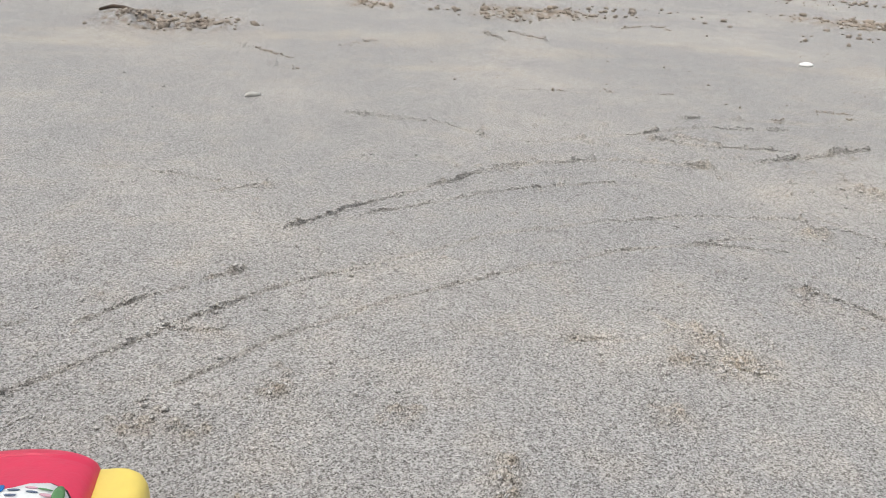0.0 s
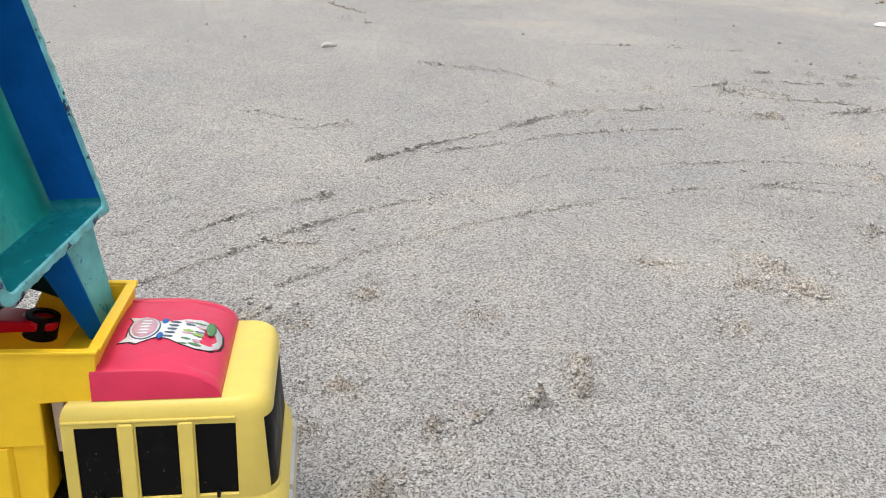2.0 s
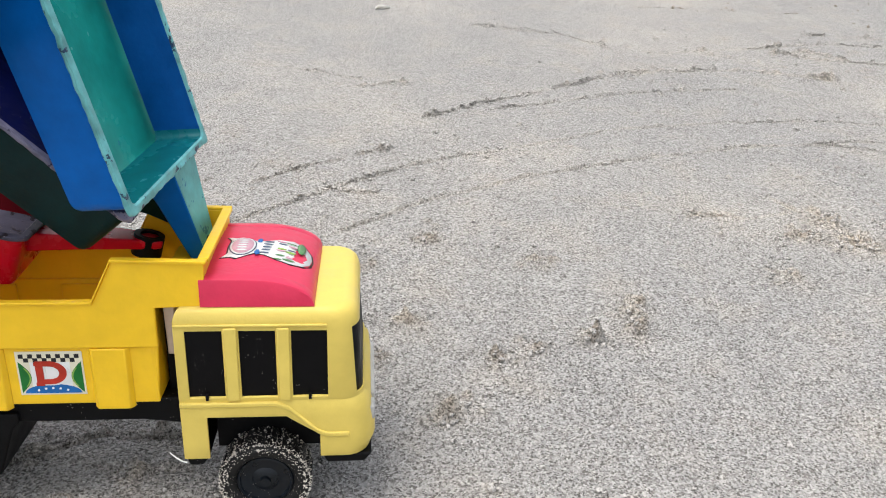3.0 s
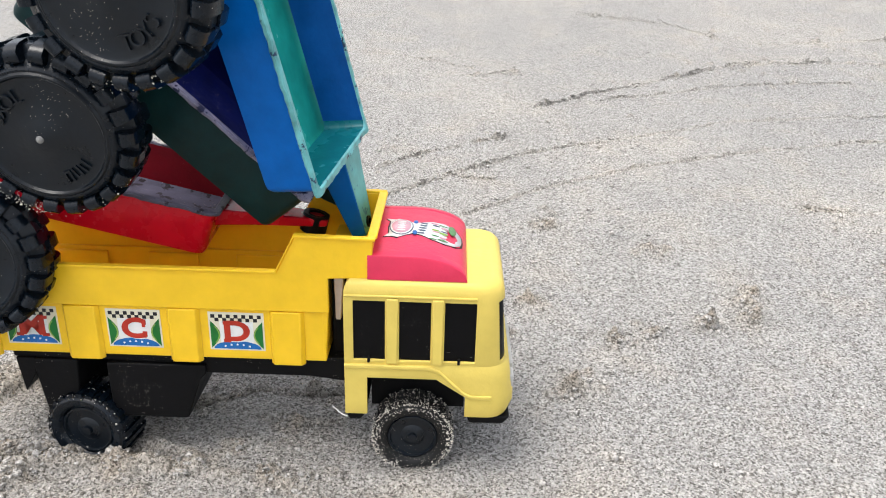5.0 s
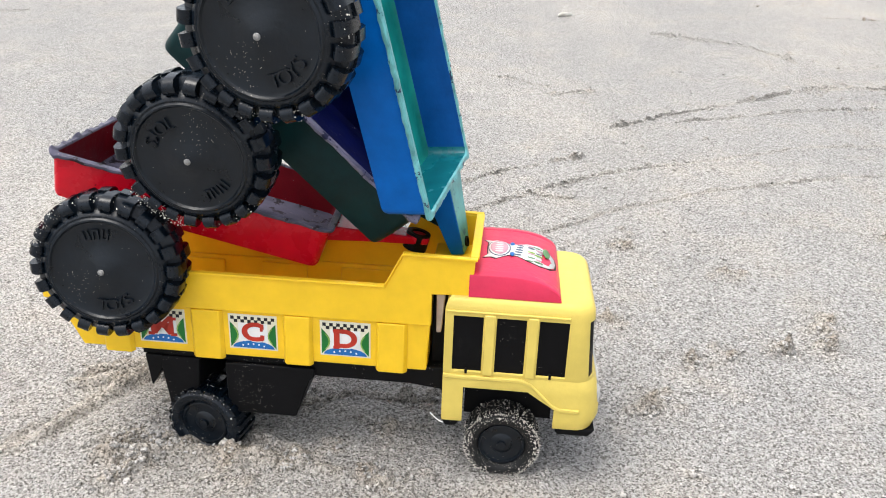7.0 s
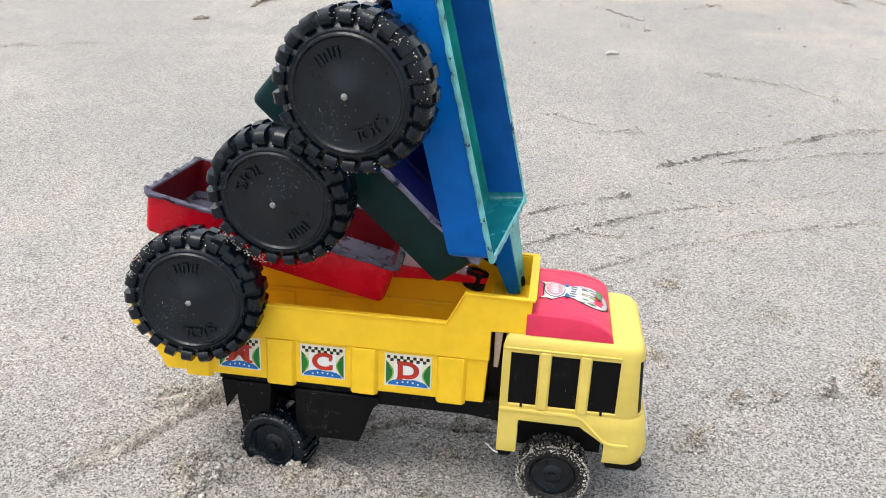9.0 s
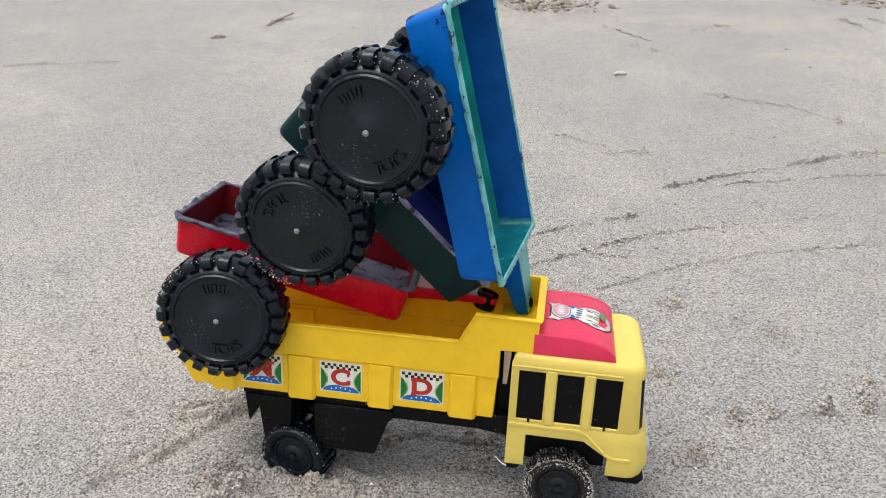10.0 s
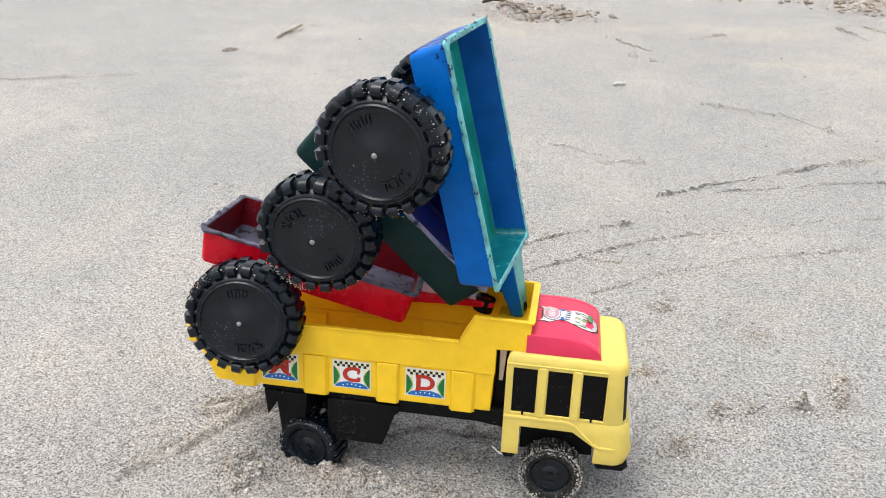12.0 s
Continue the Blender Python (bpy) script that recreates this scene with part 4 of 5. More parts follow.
            box(bm, (x0 + x1) / 2 - 0.0008, (x0 + x1) / 2 + 0.0008, *sorted((f(near - 0.0004), f(near + 0.003))), 0.0764, 0.0800)
            part("window_clip", bm, BLACK, cab, bevel=0.0004) if x0 != -0.0090 else bm.free()
    bm = bmesh.new()
    lo, hi = [], []
    for z, xf in ((0.0766, 0.0512), (0.1158, 0.0486)):
        r = 0.0112
        a, b = near + 0.0016, far - 0.0016
        ring = [(xf - r + r * math.sin(t), a + r - r * math.cos(t), z) for t in [radians(90 * k / 6) for k in range(7)]]
        ring += [(xf - r + r * math.cos(t), b - r + r * math.sin(t), z) for t in [radians(90 * k / 6) for k in range(7)]]
        (lo if z < 0.1 else hi).extend(ring)
    loft(bm, [lo, hi], closed=False)
    part("windscreen", bm, PANE_BLACK, cab, solid=0.001)
    # dark inner box, grille strip and lamps
    bm = bmesh.new()
    box(bm, -0.034, 0.036, near + 0.006, far - 0.006, 0.0675, 0.120)
    part("cab_lining", bm, BLACK, cab, smooth=0)
    bm = bmesh.new()
    box(bm, 0.0545, 0.0580, near + 0.022, far - 0.020, 0.0570, 0.0660)
    part("grille_sticker", bm, STEEL, cab, bevel=0.0006)
    for y in (near + 0.014, far - 0.014):
        bm = bmesh.new()
        box(bm, 0.0530, 0.0578, y - 0.005, y + 0.005, 0.0575, 0.0655)
        part("headlight", bm, STEEL, cab, bevel=0.001)
    return cab


cab = build_cab()


def build_roof():
    near, far = -0.0040, mirrored(-0.0040)
    mid, half = (near + far) / 2, (far - near) / 2

    def top(x):
        if x < -0.004:
            return 0.1400
        u = (x + 0.004) / 0.0325
        return 0.1262 + 0.0138 * math.sqrt(max(0.0, 1 - u * u))
    bm = bmesh.new()
    rings = []
    half_u = [1, 0.992, 0.978, 0.955, 0.86, 0.835, 0.80, 0.55, 0.28]
    half_h = [0, 0.86, 0.95, 0.985, 1.02, 0.975, 0.985, 1.06, 1.10]
    us = [-u for u in half_u] + [0] + half_u[::-1]
    hs = half_h + [1.12] + half_h[::-1]
    for k in range(15):
        x = -0.0255 + 0.0540 * (1 - (1 - k / 14) ** 1.5)
        z = top(x)
        ring = [(x, mid + half * u, 0.1256 + (z - 0.1256) * h) for u, h in zip(us, hs)]
        rings.append(ring)
    vs = loft(bm, rings, closed=False)
    bm.faces.new(vs[0])
    bm.faces.new(vs[-1][::-1])
    bmesh.ops.remove_doubles(bm, verts=bm.verts, dist=1e-5)
    roof = part("roof", bm, CRIMSON, truck, "glossy crimson plastic roof cowl", smooth=32)
    # sticker on the roof: a winged badge
    def lift(x, y, d):
        u = (y - mid) / half
        h = 0.985 + 0.14 * max(0.0, 1 - (abs(u) / 0.8) ** 1.6)
        return 0.1256 + (top(x) - 0.1256) * h + d

    def badge(name, outline, d, material, label=""):
        bm = bmesh.new()
        c = bm.verts.new((0, 0, 0))
        cx = sum(p[0] for p in outline) / len(outline)
        cy = sum(p[1] for p in outline) / len(outline)
        c.co = (cx, cy, lift(cx, cy, d))
        mids = [bm.verts.new(((p[0] + cx) / 2, (p[1] + cy) / 2, lift((p[0] + cx) / 2, (p[1] + cy) / 2, d))) for p in outline]
        outs = [bm.verts.new((p[0], p[1], lift(p[0], p[1], d))) for p in outline]
        n = len(outline)
        for i in range(n):
            j = (i + 1) % n
            bm.faces.new((c, mids[i], mids[j]))
            bm.faces.new((mids[i], outs[i], outs[j], mids[j]))
        return part(name, bm, material, badge.parent, label, smooth=60, solid=0.0002)
    badge.parent = truck
    def oval(cx, cy, rx, ry, n=20, wob=0.0):
        cx = cx + 0.002
        return [(cx + rx * (1 + wob * math.cos(4 * t)) * math.cos(t), cy + ry * (1 + wob * math.cos(4 * t)) * math.sin(t)) for t in [2 * math.pi * k / n for k in range(n)]]
    base = [(-0.0185, 0.0325), (-0.0180, 0.0240), (-0.0205, 0.0195), (-0.0160, 0.0205), (-0.0130, 0.0190), (-0.0085, 0.0225), (-0.0045, 0.0250), (0.0005, 0.0235), (0.0060, 0.0200), (0.0130, 0.0180), (0.0190, 0.0200), (0.0225, 0.0260),
            (0.0232, 0.0325), (0.0225, 0.0390), (0.0190, 0.0450), (0.0130, 0.0470), (0.0060, 0.0450), (0.0005, 0.0415), (-0.0045, 0.0400), (-0.0085, 0.0425), (-0.0130, 0.0460), (-0.0160, 0.0445), (-0.0205, 0.0455), (-0.0180, 0.0410)]
    base = [(x + 0.002, y) for x, y in base]
    st = badge("badge_sticker", [((x - 0.002) * 1.04 + 0.002, 0.0325 + (y - 0.0325) * 1.05) for x, y in base], 0.0002, BLACK_INK, "winged badge sticker in white, green and pink")
    badge.parent = st
    badge("badge_field", base, 0.0005, WHITE_INK)
    badge("oval_ring", oval(-0.0115, 0.0330, 0.0070, 0.0112), 0.0008, SLATE_INK)
    badge("oval_edge", oval(-0.0115, 0.0330, 0.0064, 0.0105), 0.0010, WHITE_INK)
    badge("oval_field", oval(-0.0115, 0.0330, 0.0055, 0.0095), 0.0012, ROSE_INK)
    rng = random.Random(4)
    inks = [MOSS_INK, ROSE_INK, SLATE_INK, LIME_INK, ROSE_INK, MOSS_INK]
    for k in range(12):
        ox, oy = 0.0075 + 0.0058 * (k % 2), 0.0210 + 0.0042 * (k // 2)
        badge("flash", oval(ox + rng.uniform(-0.001, 0.001), oy + rng.uniform(-0.0012, 0.0012), rng.uniform(0.0014, 0.0032), rng.uniform(0.0005, 0.0011), 8), 0.0008 + 0.0001 * (k % 3), inks[(k * 5 + k // 2) % 6])
    badge("green_flash", oval(0.0178, 0.0390, 0.0022, 0.0070), 0.0012, MOSS_INK)
    # unreadable words, as plain bars
    for k in range(5):
        badge("word_bar", oval(-0.0115, 0.0268 + 0.0031 * k, 0.0026, 0.0009, 8), 0.0015, WHITE_INK)
    for k in range(5):
        badge("word_bar", oval(0.0000 + 0.0004 * k, 0.0250 + 0.0036 * k, 0.0024, 0.0007, 8), 0.0010, SLATE_INK)
    badge("blue_flash", oval(-0.0035, 0.0250, 0.0014, 0.0030, 10), 0.0010, BLUE_INK)
    badge("blue_flash", oval(-0.0035, 0.0405, 0.0014, 0.0026, 10), 0.0010, BLUE_INK)
    return roof


build_roof()


def build_chassis():
    a, b = NEAR + 0.0065, FAR - 0.0065
    bm = bmesh.new()
    rail = [(-0.232, 0.0712), (-0.232, 0.0655), (-0.176, 0.0650), (-0.120, 0.0585), (-0.060, 0.0585), (-0.040, 0.056), (-0.038, 0.0440), (-0.0355, 0.0440), (-0.0355, 0.0712)]
    slab(bm, rail, "y", a, b)
    chassis = part("chassis", bm, BLACK, truck, "black plastic chassis", bevel=0.0008)
    bm = bmesh.new()
    slab(bm, [(-0.1775, 0.0650), (-0.1770, 0.0285), (-0.1330, 0.0285), (-0.1235, 0.0560), (-0.120, 0.0595), (-0.120, 0.0650)], "y", a - 0.003, b + 0.003)
    part("side_tank", bm, BLACK, truck, bevel=0.001)
    bm = bmesh.new()
    slab(bm, [(-0.2210, 0.0655), (-0.2165, 0.0300), (-0.1970, 0.0300), (-0.1945, 0.0655)], "y", a - 0.002, b + 0.002)
    part("axle_block", bm, BLACK, truck, bevel=0.001)
    for y in (a - 0.002, b - 0.012):
        bm = bmesh.new()
        slab(bm, [(-0.2300, 0.0660), (-0.2275, 0.0430), (-0.2195, 0.0560), (-0.2190, 0.0660)], "y", y, y + 0.014)
        part("mudflap", bm, BLACK, truck, bevel=0.0006)
    for name, x0, x1 in (("step", -0.0385, -0.0262), ("bumper", 0.0310, 0.0565)):
        bm = bmesh.new()
        o = [(x0, 0.0415), (x0 + 0.002, 0.0365), (x1 - 0.004, 0.0365), (x1, 0.0415)]
        slab(bm, o, "y", -0.0065, mirrored(-0.0065))
        part(name, bm, BLACK, truck, bevel=0.0012)
    bm = bmesh.new()
    box(bm, -0.0256, 0.0300, 0.014, mirrored(0.014), 0.034, 0.0675)
    part("arch_lining", bm, BLACK, truck, smooth=0)
    bm = bmesh.new()
    slab(bm, [(-0.0445, 0.0960), (-0.0415, 0.0960), (-0.0395, 0.1235), (-0.0450, 0.1235)], "y", 0.004, 0.016)
    part("bed_catch", bm, PALE, truck, "pale dusty plastic catch", bevel=0.0006)
    bm = bmesh.new()
    box(bm, -0.0475, -0.0395, 0.012, mirrored(0.012), 0.0700, 0.1235)
    part("cab_back_plate", bm, BLACK, truck, bevel=0.0006)
    for x, z in ((0.0, 0.0215), (-0.1905, 0.0178)):
        bm = bmesh.new()
        lathe(bm, [(0, 0.004), (0.0025, 0.004), (0.0025, mirrored(0.004)), (0, mirrored(0.004))], 12)
        ax = part("axle", bm, STEEL, truck)
        ax.location = (x, 0, z)


build_chassis()


def tread_lug(outline, tip, foot, round_by):
    """One moulded lug: a (y, radius) outline made solid across the tread, narrower at the top, with rounded edges."""
    bm = bmesh.new()
    lo, hi = min(r for y, r in outline), max(r for y, r in outline)

    def half(r):
        return foot + (tip - foot) * (r - lo) / (hi - lo)
    a = [bm.verts.new((-half(r), y, r)) for y, r in outline]
    b = [bm.verts.new((half(r), y, r)) for y, r in outline]
    n = len(outline)
    bm.faces.new(a)
    bm.faces.new(b[::-1])
    for i in range(n):
        bm.faces.new((a[i], b[i], b[(i + 1) % n], a[(i + 1) % n]))
    bmesh.ops.bevel(bm, geom=[e for e in bm.edges if e.calc_face_angle(0) > 0.9], offset=round_by, segments=2, affect="EDGES", profile=0.5)
    bmesh.ops.recalc_face_normals(bm, faces=bm.faces)
    me = bpy.data.meshes.new("lug")
    bm.to_mesh(me)
    bm.free()
    me.shade_smooth()
    me.set_sharp_from_angle(angle=radians(50))
    return me


def grains(name, centres, radii, parent, label, seed):
    """Many small uneven grains in one mesh."""
    rng = np.random.default_rng(seed)
    V = np.array([(1, 0, 0), (-1, 0, 0), (0, 1, 0), (0, -1, 0), (0, 0, 1), (0, 0, -1)], dtype=float)
    F = np.array([(0, 2, 4), (2, 1, 4), (1, 3, 4), (3, 0, 4), (2, 0, 5), (1, 2, 5), (3, 1, 5), (0, 3, 5)])
    C, R = np.array(centres), np.array(radii)
    co = V[None] * R[:, None, None] * rng.uniform(0.7, 1.3, (len(C), 6, 1)) + C[:, None, :]
    tri = (F[None] + (np.arange(len(C)) * 6)[:, None, None]).reshape(-1, 3)
    me = bpy.data.meshes.new(name)
    me.from_pydata(co.reshape(-1, 3).tolist(), [], tri.tolist())
    me.materials.append(GRAIN)
    ob = new(name, me)
    ob.parent = parent
    return tagged(ob, label, kind="stuff")


def build_truck_wheel(x, y, z, r, turn, spin, material, w, clinging):
    """A small moulded wheel whose outer face points to -y before turning."""
    bm = bmesh.new()
    prof = [(r * 0.30, w), (r * 0.86, w), (r * 0.95, w - 0.002), (r * 0.965, w - 0.004), (r * 0.965, 0.0045), (r * 0.93, 0.0016), (r * 0.86, 0.0), (r * 0.74, 0.0002), (r * 0.66, 0.0014), (r * 0.62, 0.0034)]
    if w > 0.022:
        prof[4:4] = [(r * 0.965, w * 0.56), (r * 0.88, w * 0.545), (r * 0.88, w * 0.515), (r * 0.965, w * 0.50)]
    lathe(bm, prof, 44)
    wheel = part("wheel", bm, material, truck, "small black toy wheel with sand clinging to it", smooth=35)
    wheel.matrix_local = pose(x, y, z, 0, 0, turn) @ pose(0, 0, 0, 0, spin, 0)
    bm = bmesh.new()
    lathe(bm, [(r * 0.63, 0.0036), (r * 0.60, 0.0026), (r * 0.56, 0.0024), (r * 0.54, 0.0040), (r * 0.30, 0.0044), (r * 0.26, 0.0036), (r * 0.12, 0.0030), (r * 0.11, 0.0012), (0, 0.0008)], 36)
    part("hub", bm, DISC, wheel)
    lug_mesh = tread_lug([(0.0012, r * 0.90), (0.0016, r * 0.985), (0.0040, r * 1.012), (w - 0.003, r * 1.012), (w - 0.001, r * 0.95)], r * 0.062, r * 0.085, 0.0007)
    lug_mesh.materials.append(material)
    for i in range(24):
        lug = new("lug", lug_mesh)
        lug.parent = wheel
        lug.matrix_local = Matrix.Rotation(-2 * math.pi * i / 24, 4, "Y")
    # wet grains on the tread and the outer ring
    rng = random.Random(int(clinging + 1000 * w))
    centres, radii = [], []
    for _ in range(clinging):
        a = rng.uniform(0, 2 * math.pi)
        if rng.random() < 0.62:
            q, d = r * rng.uniform(0.97, 1.025), rng.uniform(0.001, w * 0.9)
        else:
            q = r * (1.0 - abs(rng.gauss(0, 0.09)))
            d = 0.0016 if q > r * 0.92 else 0.0
        centres.append((q * math.cos(a), d, q * math.sin(a)))
        radii.append(math.exp(rng.gauss(math.log(0.00031), 0.4)))
    grains("clinging_sand", centres, radii, wheel, "pale sand grains clinging to the tyre", 7)
    return wheel


for x, z, r, turn, mat, w, clinging in ((0.0, 0.0215, 0.0240, 0, SANDY_RUBBER, 0.020, 2300), (-0.1945, 0.0186, 0.0258, -10, RUBBER, 0.026, 150)):
    build_truck_wheel(x, -0.0035, z, r, turn, 12, mat, w, clinging)
    build_truck_wheel(x, mirrored(-0.0035), z, r, 180 + turn, 40, mat, w, clinging // 4)
bm = bmesh.new()
pts = [(-0.0455 + 0.0012 * k, -0.0085 - 0.0003 * k * (8 - k) * 0.3, 0.0465 - 0.00085 * k + 0.0002 * math.sin(k)) for k in range(8)]
loft(bm, [[(p[0], p[1] + 0.00045 * math.cos(a * math.pi / 3), p[2] + 0.00045 * math.sin(a * math.pi / 3)) for a in range(6)] for p in pts])
part("thread", bm, WHITE_INK, truck, "loose white thread caught under the cab")


# ---- the three toy trailers heaped in the bed ----
LEN, WID, DEP, INS = 0.1761, 0.1056, 0.0296, 0.0044
HUB_X, HUB_Y, HUB_Z, TYRE_R = -0.0311, -0.0943, -0.0470, 0.0440


def wheel_meshes():
    """Tyre with chunky lugs, dished disc and raised bars for its moulded lettering; the outer face points to -y, at y 0."""
    R, w = TYRE_R, 0.027
    bm = bmesh.new()
    prof = [(0.006, w - 0.004), (R * 0.70, w - 0.004), (R * 0.78, w - 0.001), (R * 0.88, w - 0.004), (R * 0.968, w - 0.007), (R * 0.968, 0.0085), (R * 0.915, 0.0066), (R * 0.83, 0.0048), (R * 0.79, 0.0014), (R * 0.75, 0.0003), (R * 0.725, 0.0004)]
    lathe(bm, prof, 60)
    tyre = bm
    bm = bmesh.new()
    lathe(bm, [(R * 0.73, 0.0006), (R * 0.705, -0.0006), (R * 0.685, -0.0007), (R * 0.665, 0.0006), (R * 0.64, 0.0010), (R * 0.40, 0.0006), (R * 0.20, -0.0010), (R * 0.10, -0.0026), (0, -0.0030)], 60)
    disc = bm
    bars = []
    for centre, count, step in ((118, 3, 14),):
        for k in range(count):
            a = radians(centre + (k - (count - 1) / 2) * step)
            bm = bmesh.new()
            m = Matrix.Translation((R * 0.50 * math.cos(a), 0.0, R * 0.50 * math.sin(a))) @ Matrix.Rotation(-a + math.pi / 2, 4, "Y")
            box(bm, -0.0021, -0.0011, -0.0004, 0.0016, -0.0030, 0.0030, m)
            box(bm, 0.0008, 0.0018, -0.0004, 0.0016, -0.0030, 0.0030, m)
            box(bm, -0.0012, 0.0009, -0.0004, 0.0016, 0.0019 if k % 2 else -0.0030, 0.0030 if k % 2 else -0.0019, m)
            bars.append(bm)
    return tyre, disc, bars


LUG = tread_lug([(y, TYRE_R * q) for y, q in ((0.0035, 0.79), (0.0006, 0.82), (-0.0006, 0.87), (0.0, 0.935), (0.0026, 0.985), (0.0065, 1.0), (0.0132, 1.0), (0.0132, 0.90), (0.0070, 0.80))], TYRE_R * 0.068, TYRE_R * 0.082, 0.0016)
LUG.materials.append(RUBBER)


def build_trailer_wheel(parent, m):
    tyre, disc, bars = wheel_meshes()
    wheel = part("wheel", tyre, RUBBER, parent, "chunky black lugged plastic wheel with grains of sand", smooth=32)
    wheel.matrix_local = m
    for i in range(22):
        for s in (0, 1):
            lug = new("lug", LUG)
            lug.parent = wheel
            lug.matrix_local = Matrix.Rotation(-2 * math.pi * (i + 0.5 * s) / 22, 4, "Y") @ (pose(0, 0.027, 0, 0, 0, 180) if s else Matrix())
    part("hub_disc", disc, DISC, wheel, smooth=30)
    for b in bars:
        part("letter_bar", b, DISC, wheel, smooth=30)
    for k, c in enumerate("TOYS"):
        a = radians(-52 + (k - 1.5) * 14.5)
        out = Vector((math.cos(a), 0, math.sin(a)))
        lettering("letter", c, 0.0098, 0.0010, DISC, wheel, frame_pose(out * TYRE_R * 0.50 + Vector((0, 0.0003, 0)), (-out.z, 0, out.x), -out))
    bm = bmesh.new()
    lathe(bm, [(0, -0.0042), (0.0012, -0.0040), (0.0018, -0.0034), (0.0019, -0.0020)], 14)
    part("axle_pin", bm, PIN, wheel)
    return wheel


def stuck_sand(parent, m, a0, a1, count, seed):
    """Wet sand that clings to the tread of the near wheel between two world angles."""
    rng = random.Random(seed)
    inv = m.to_3x3().inverted()
    bm = bmesh.new()
    for _ in range(count):
        a = radians(rng.uniform(a0, a1))
        d = inv @ Vector((math.cos(a), 0, math.sin(a)))
        d = Vector((d.x, 0, d.z)).normalized()
        c = Vector((HUB_X, HUB_Y + 0.0025 + abs(rng.gauss(0, 0.0035)), HUB_Z)) + d * TYRE_R * rng.uniform(0.86, 1.0)
        q = bmesh.ops.create_icosphere(bm, subdivisions=1, radius=math.exp(rng.gauss(math.log(0.00022), 0.4)), matrix=Matrix.Translation(c))
        for v in q["verts"]:
            v.co += Vector((rng.uniform(-1, 1), rng.uniform(-1, 1), rng.uniform(-1, 1))) * 0.0002
    ob = part("stuck_sand", bm, GRAIN, parent, "pale wet sand clinging to the tread")
    tagged(ob, kind="stuff")


def build_trailer(label, m, outer, lining, floor_mat, rim_mat, tongue_mat, spins, tongue_len=0.050, tip_mat=None, sand=(), seed=1.3, tongue_y=0.007, tongue_w=1.0, lining_end=None, far_hub=(0.0, 0.0, 0.0), eye_r=0.0035, tongue_face=None, deep=DEP, lift=0.0, tongue_thick=1.0):
    tr = thing("toy_trailer", label, "toy trailer", m, "toy trailers heaped in the truck bed")
    hx, hy = LEN / 2, WID / 2
    t = 0.0022
    bm = bmesh.new()
    rings = [rounded_rect(hx - INS - 0.004, hy - INS - 0.004, 0.004, -deep), rounded_rect(hx - INS - 0.001, hy - INS - 0.001, 0.0055, -deep + 0.0010),
             rounded_rect(hx - INS, hy - INS, 0.006, -deep + 0.0035), rounded_rect(hx - 0.0026, hy - 0.0026, 0.0045, -0.0030)]
    vs = loft(bm, rings)
    bm.faces.new(vs[0][::-1])
    part("tray", bm, outer, tr, smooth=35)
    bm = bmesh.new()
    rings = [rounded_rect(hx - 0.0026, hy - 0.0026, 0.0045, -0.0030), rounded_rect(hx - 0.0006, hy - 0.0006, 0.005, -0.0026), rounded_rect(hx, hy, 0.005, -0.0018), rounded_rect(hx, hy, 0.005, -0.0006),
             rounded_rect(hx - 0.0008, hy - 0.0008, 0.0048, 0.0), rounded_rect(hx - 0.0036, hy - 0.0036, 0.004, 0.0), rounded_rect(hx - 0.0044, hy - 0.0044, 0.004, -0.0010)]
    # many short steps along the lip, nibbled so that its edge looks chewed
    steps = [max(1, int(math.dist(rings[3][i], rings[3][(i + 1) % len(rings[3])]) / 0.0022)) for i in range(len(rings[3]))]
    rings = [[tuple(Vector(r[i]).lerp(Vector(r[(i + 1) % len(r)]), u / steps[i])) for i in range(len(r)) for u in range(steps[i])] for r in rings]
    for k in (1, 2, 3, 4):
        a = 0.0007 if k in (2, 3) else 0.0004
        rings[k] = [(x + a * (noise.noise((x * 150 + seed, y * 150, k * 0.1)) + 0.6 * noise.noise((x * 420, y * 420, seed))) * (1 if x > 0 else -1), y + a * (noise.noise((x * 150 + 7, y * 150, k * 0.1 + seed)) + 0.6 * noise.noise((x * 420, y * 420, seed + 3))) * (1 if y > 0 else -1), z + (0.0009 if x > -hx * 0.93 else 0.0032) * noise.noise((x * 190, y * 190, seed))) for x, y, z in rings[k]]
    loft(bm, rings)
    part("rim", bm, rim_mat, tr, "chipped worn rim", smooth=35)
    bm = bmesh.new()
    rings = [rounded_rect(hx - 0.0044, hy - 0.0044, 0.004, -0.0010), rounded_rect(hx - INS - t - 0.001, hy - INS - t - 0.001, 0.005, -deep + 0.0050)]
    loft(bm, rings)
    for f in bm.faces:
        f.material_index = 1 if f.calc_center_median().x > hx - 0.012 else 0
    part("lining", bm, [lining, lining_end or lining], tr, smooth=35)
    bm = bmesh.new()
    rings = [rounded_rect(hx - INS - t - 0.001, hy - INS - t - 0.001, 0.005, -deep + 0.0050), rounded_rect(hx - INS - t - 0.004, hy - INS - t - 0.004, 0.004, -deep + 0.0030)]
    vs = loft(bm, rings)
    bm.faces.new(vs[-1])
    part("tray_floor", bm, floor_mat, tr, smooth=35)
    # tongue
    bm = bmesh.new()
    rings = []
    for u, w2, z0, z1 in ((0, 0.0155, -0.0240, -0.0035), (0.35, 0.0125, -0.0200, -0.0045), (0.8, 0.0095, -0.0165, -0.0055), (0.95, 0.0080, -0.0155, -0.0062), (1.0, 0.0055, -0.0150, -0.0070)):
        x = hx - 0.004 + u * tongue_len
        w2, z0 = w2 * tongue_w, z1 - (z1 - z0) * tongue_thick
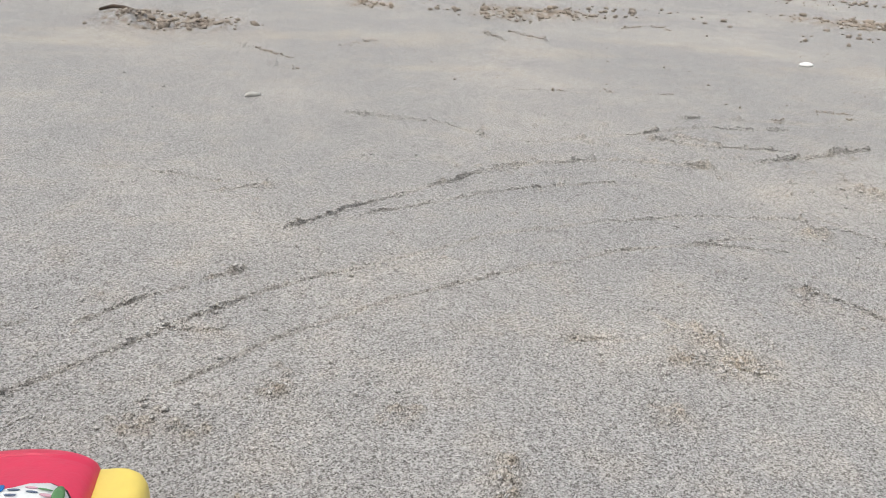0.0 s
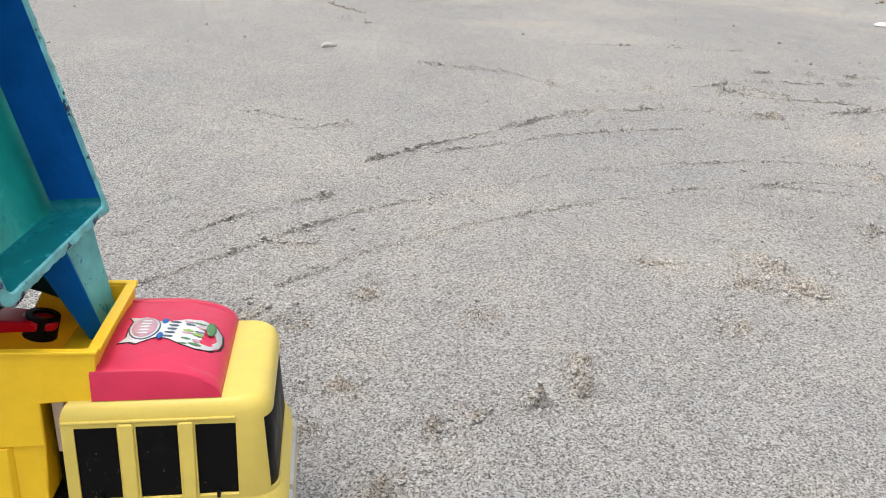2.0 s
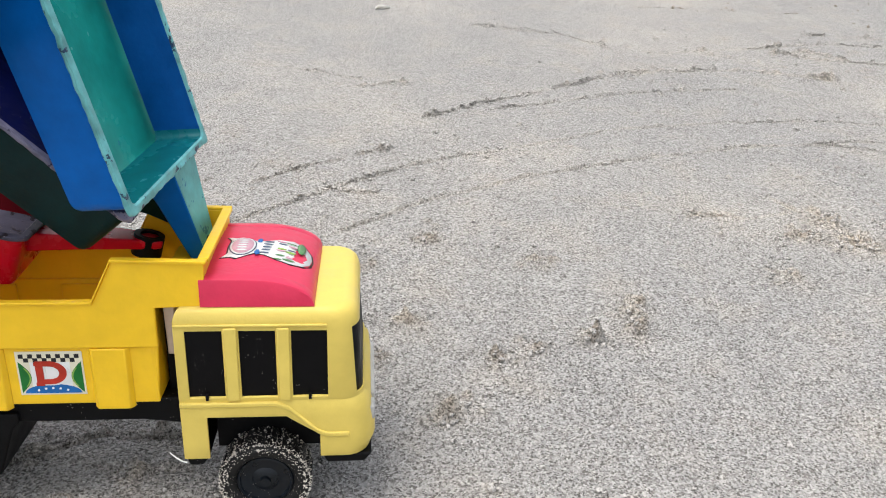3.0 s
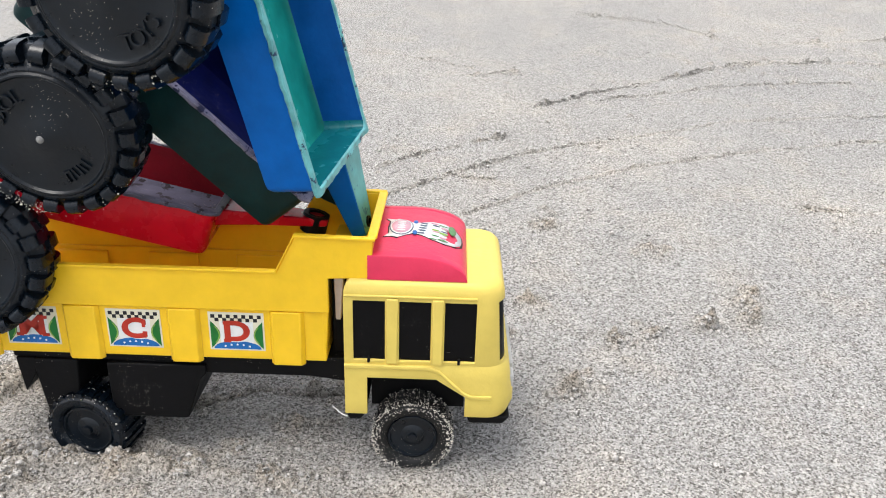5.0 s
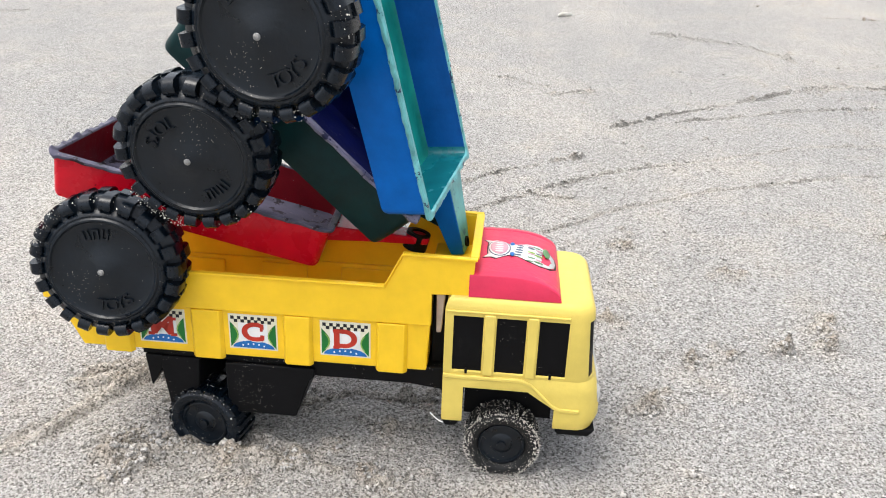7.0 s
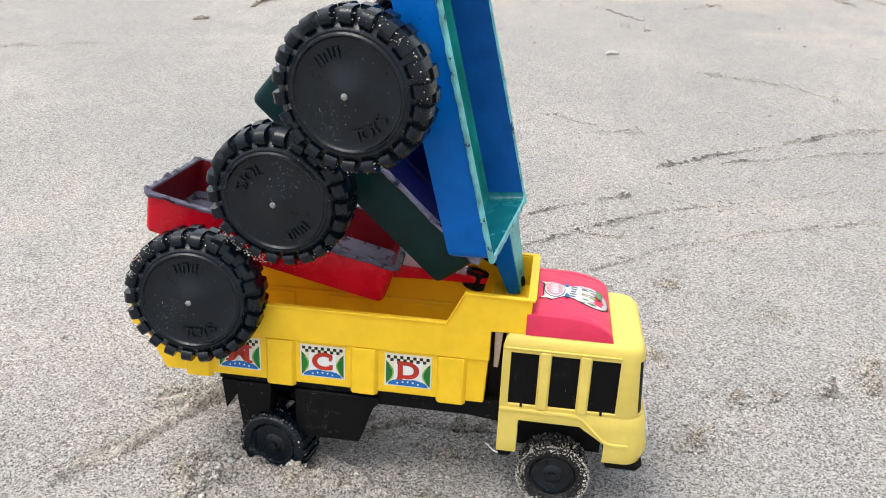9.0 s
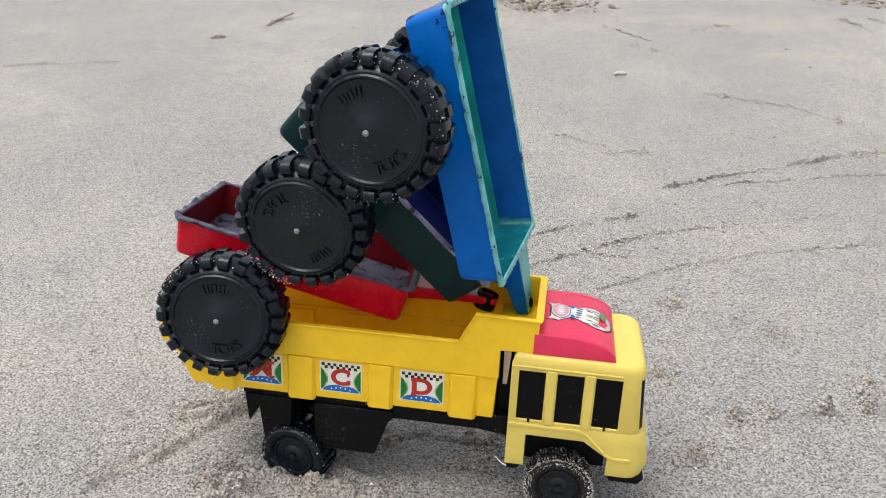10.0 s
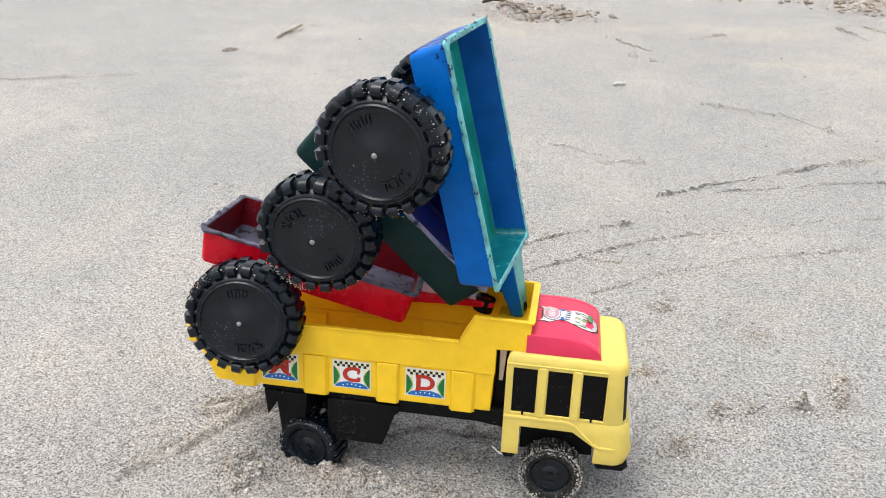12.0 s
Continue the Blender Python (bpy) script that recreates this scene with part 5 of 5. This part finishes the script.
        rings.append([(x, tongue_y + v * w2, (z0, z1)[top] + lift * u) for v, top in ((-1, 0), (1, 0), (1, 1), (-1, 1))])
    vs = loft(bm, rings)
    bm.faces.new(vs[0])
    bm.faces.new(vs[-1][::-1])
    if tongue_face:
        bm.normal_update()
        for f in bm.faces:
            f.material_index = 1 if f.calc_center_median().z > -0.0075 else 0
    tongue = part("tongue", bm, [tongue_mat, tongue_face or tongue_mat], tr, smooth=35, bevel=0.0009)
    bm = bmesh.new()
    lathe(bm, [(eye_r, -0.001), (eye_r, 0.0105), (eye_r * 0.62, 0.0105), (eye_r * 0.62, -0.001)], 20)
    eye = part("hitch_eye", bm, tip_mat or BLACK, tongue)
    eye.matrix_local = pose(hx - 0.004 + tongue_len * 0.88, tongue_y, -0.0150 + lift * 0.88, 90, 0, 0)
    # axle with its blocks, and two wheels
    bm = bmesh.new()
    near_end = Vector((HUB_X, HUB_Y + 0.004, HUB_Z))
    far_end = Vector((HUB_X, -HUB_Y - 0.004, HUB_Z)) + Vector(far_hub)
    long = (far_end - near_end).length
    lathe(bm, [(0, 0), (0.0028, 0), (0.0028, long), (0, long)], 14)
    ax = part("axle", bm, STEEL, tr)
    along = (far_end - near_end).normalized()
    ax.matrix_local = frame_pose(near_end, along.cross(Vector((0, 0, 1))), along)
    for y in (-0.040, 0.026):
        bm = bmesh.new()
        slab(bm, [(HUB_X - 0.012, -deep + 0.0005), (HUB_X - 0.005, HUB_Z - 0.005), (HUB_X + 0.005, HUB_Z - 0.005), (HUB_X + 0.012, -deep + 0.0005)], "y", y, y + 0.014)
        part("axle_block", bm, outer, tr, bevel=0.001)
    build_trailer_wheel(tr, pose(HUB_X, HUB_Y + 0.003, HUB_Z, 0, spins[0], 0))
    build_trailer_wheel(tr, pose(HUB_X + far_hub[0], -HUB_Y - 0.003 + far_hub[1], HUB_Z + far_hub[2], 0, spins[1], 180))
    for a0, a1, count in sand:
        stuck_sand(tr, m, a0, a1, count, count)
    return tr


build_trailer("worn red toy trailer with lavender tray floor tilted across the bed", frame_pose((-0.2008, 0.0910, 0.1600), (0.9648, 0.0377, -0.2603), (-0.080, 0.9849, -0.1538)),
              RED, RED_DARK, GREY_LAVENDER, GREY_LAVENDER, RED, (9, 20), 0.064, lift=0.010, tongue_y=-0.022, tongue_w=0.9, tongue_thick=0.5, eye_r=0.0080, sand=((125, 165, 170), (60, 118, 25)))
build_trailer("dark green toy trailer with purple lining wedged on its end", frame_pose((-0.1191, 0.0875, 0.2215), (0.7076, 0.0021, -0.7066), (0.028, 0.9991, 0.031)),
              GREEN, PURPLE, PURPLE, LAVENDER_EDGE, GREEN, (127, 35), 0.036, seed=4.7, deep=0.0345, sand=((208, 262, 190), (265, 330, 25)))
build_trailer("chipped blue toy trailer with teal tray standing upright on its tongue", frame_pose((-0.0612, 0.0617, 0.2594), (0.2378, -0.0629, -0.9693), (0.1335, 0.9905, -0.0315)),
              BLUE, BLUE_DARK, TEAL, TURQUOISE, BLUE, (-76, 60), 0.058, seed=8.2, tongue_y=0.022, tongue_w=1.06, lining_end=TEAL_SHADED, tongue_face=TONGUE_FACE, far_hub=(0.003, -0.008, -0.010), sand=((-10, 60, 70), (60, 110, 35), (250, 300, 45)))
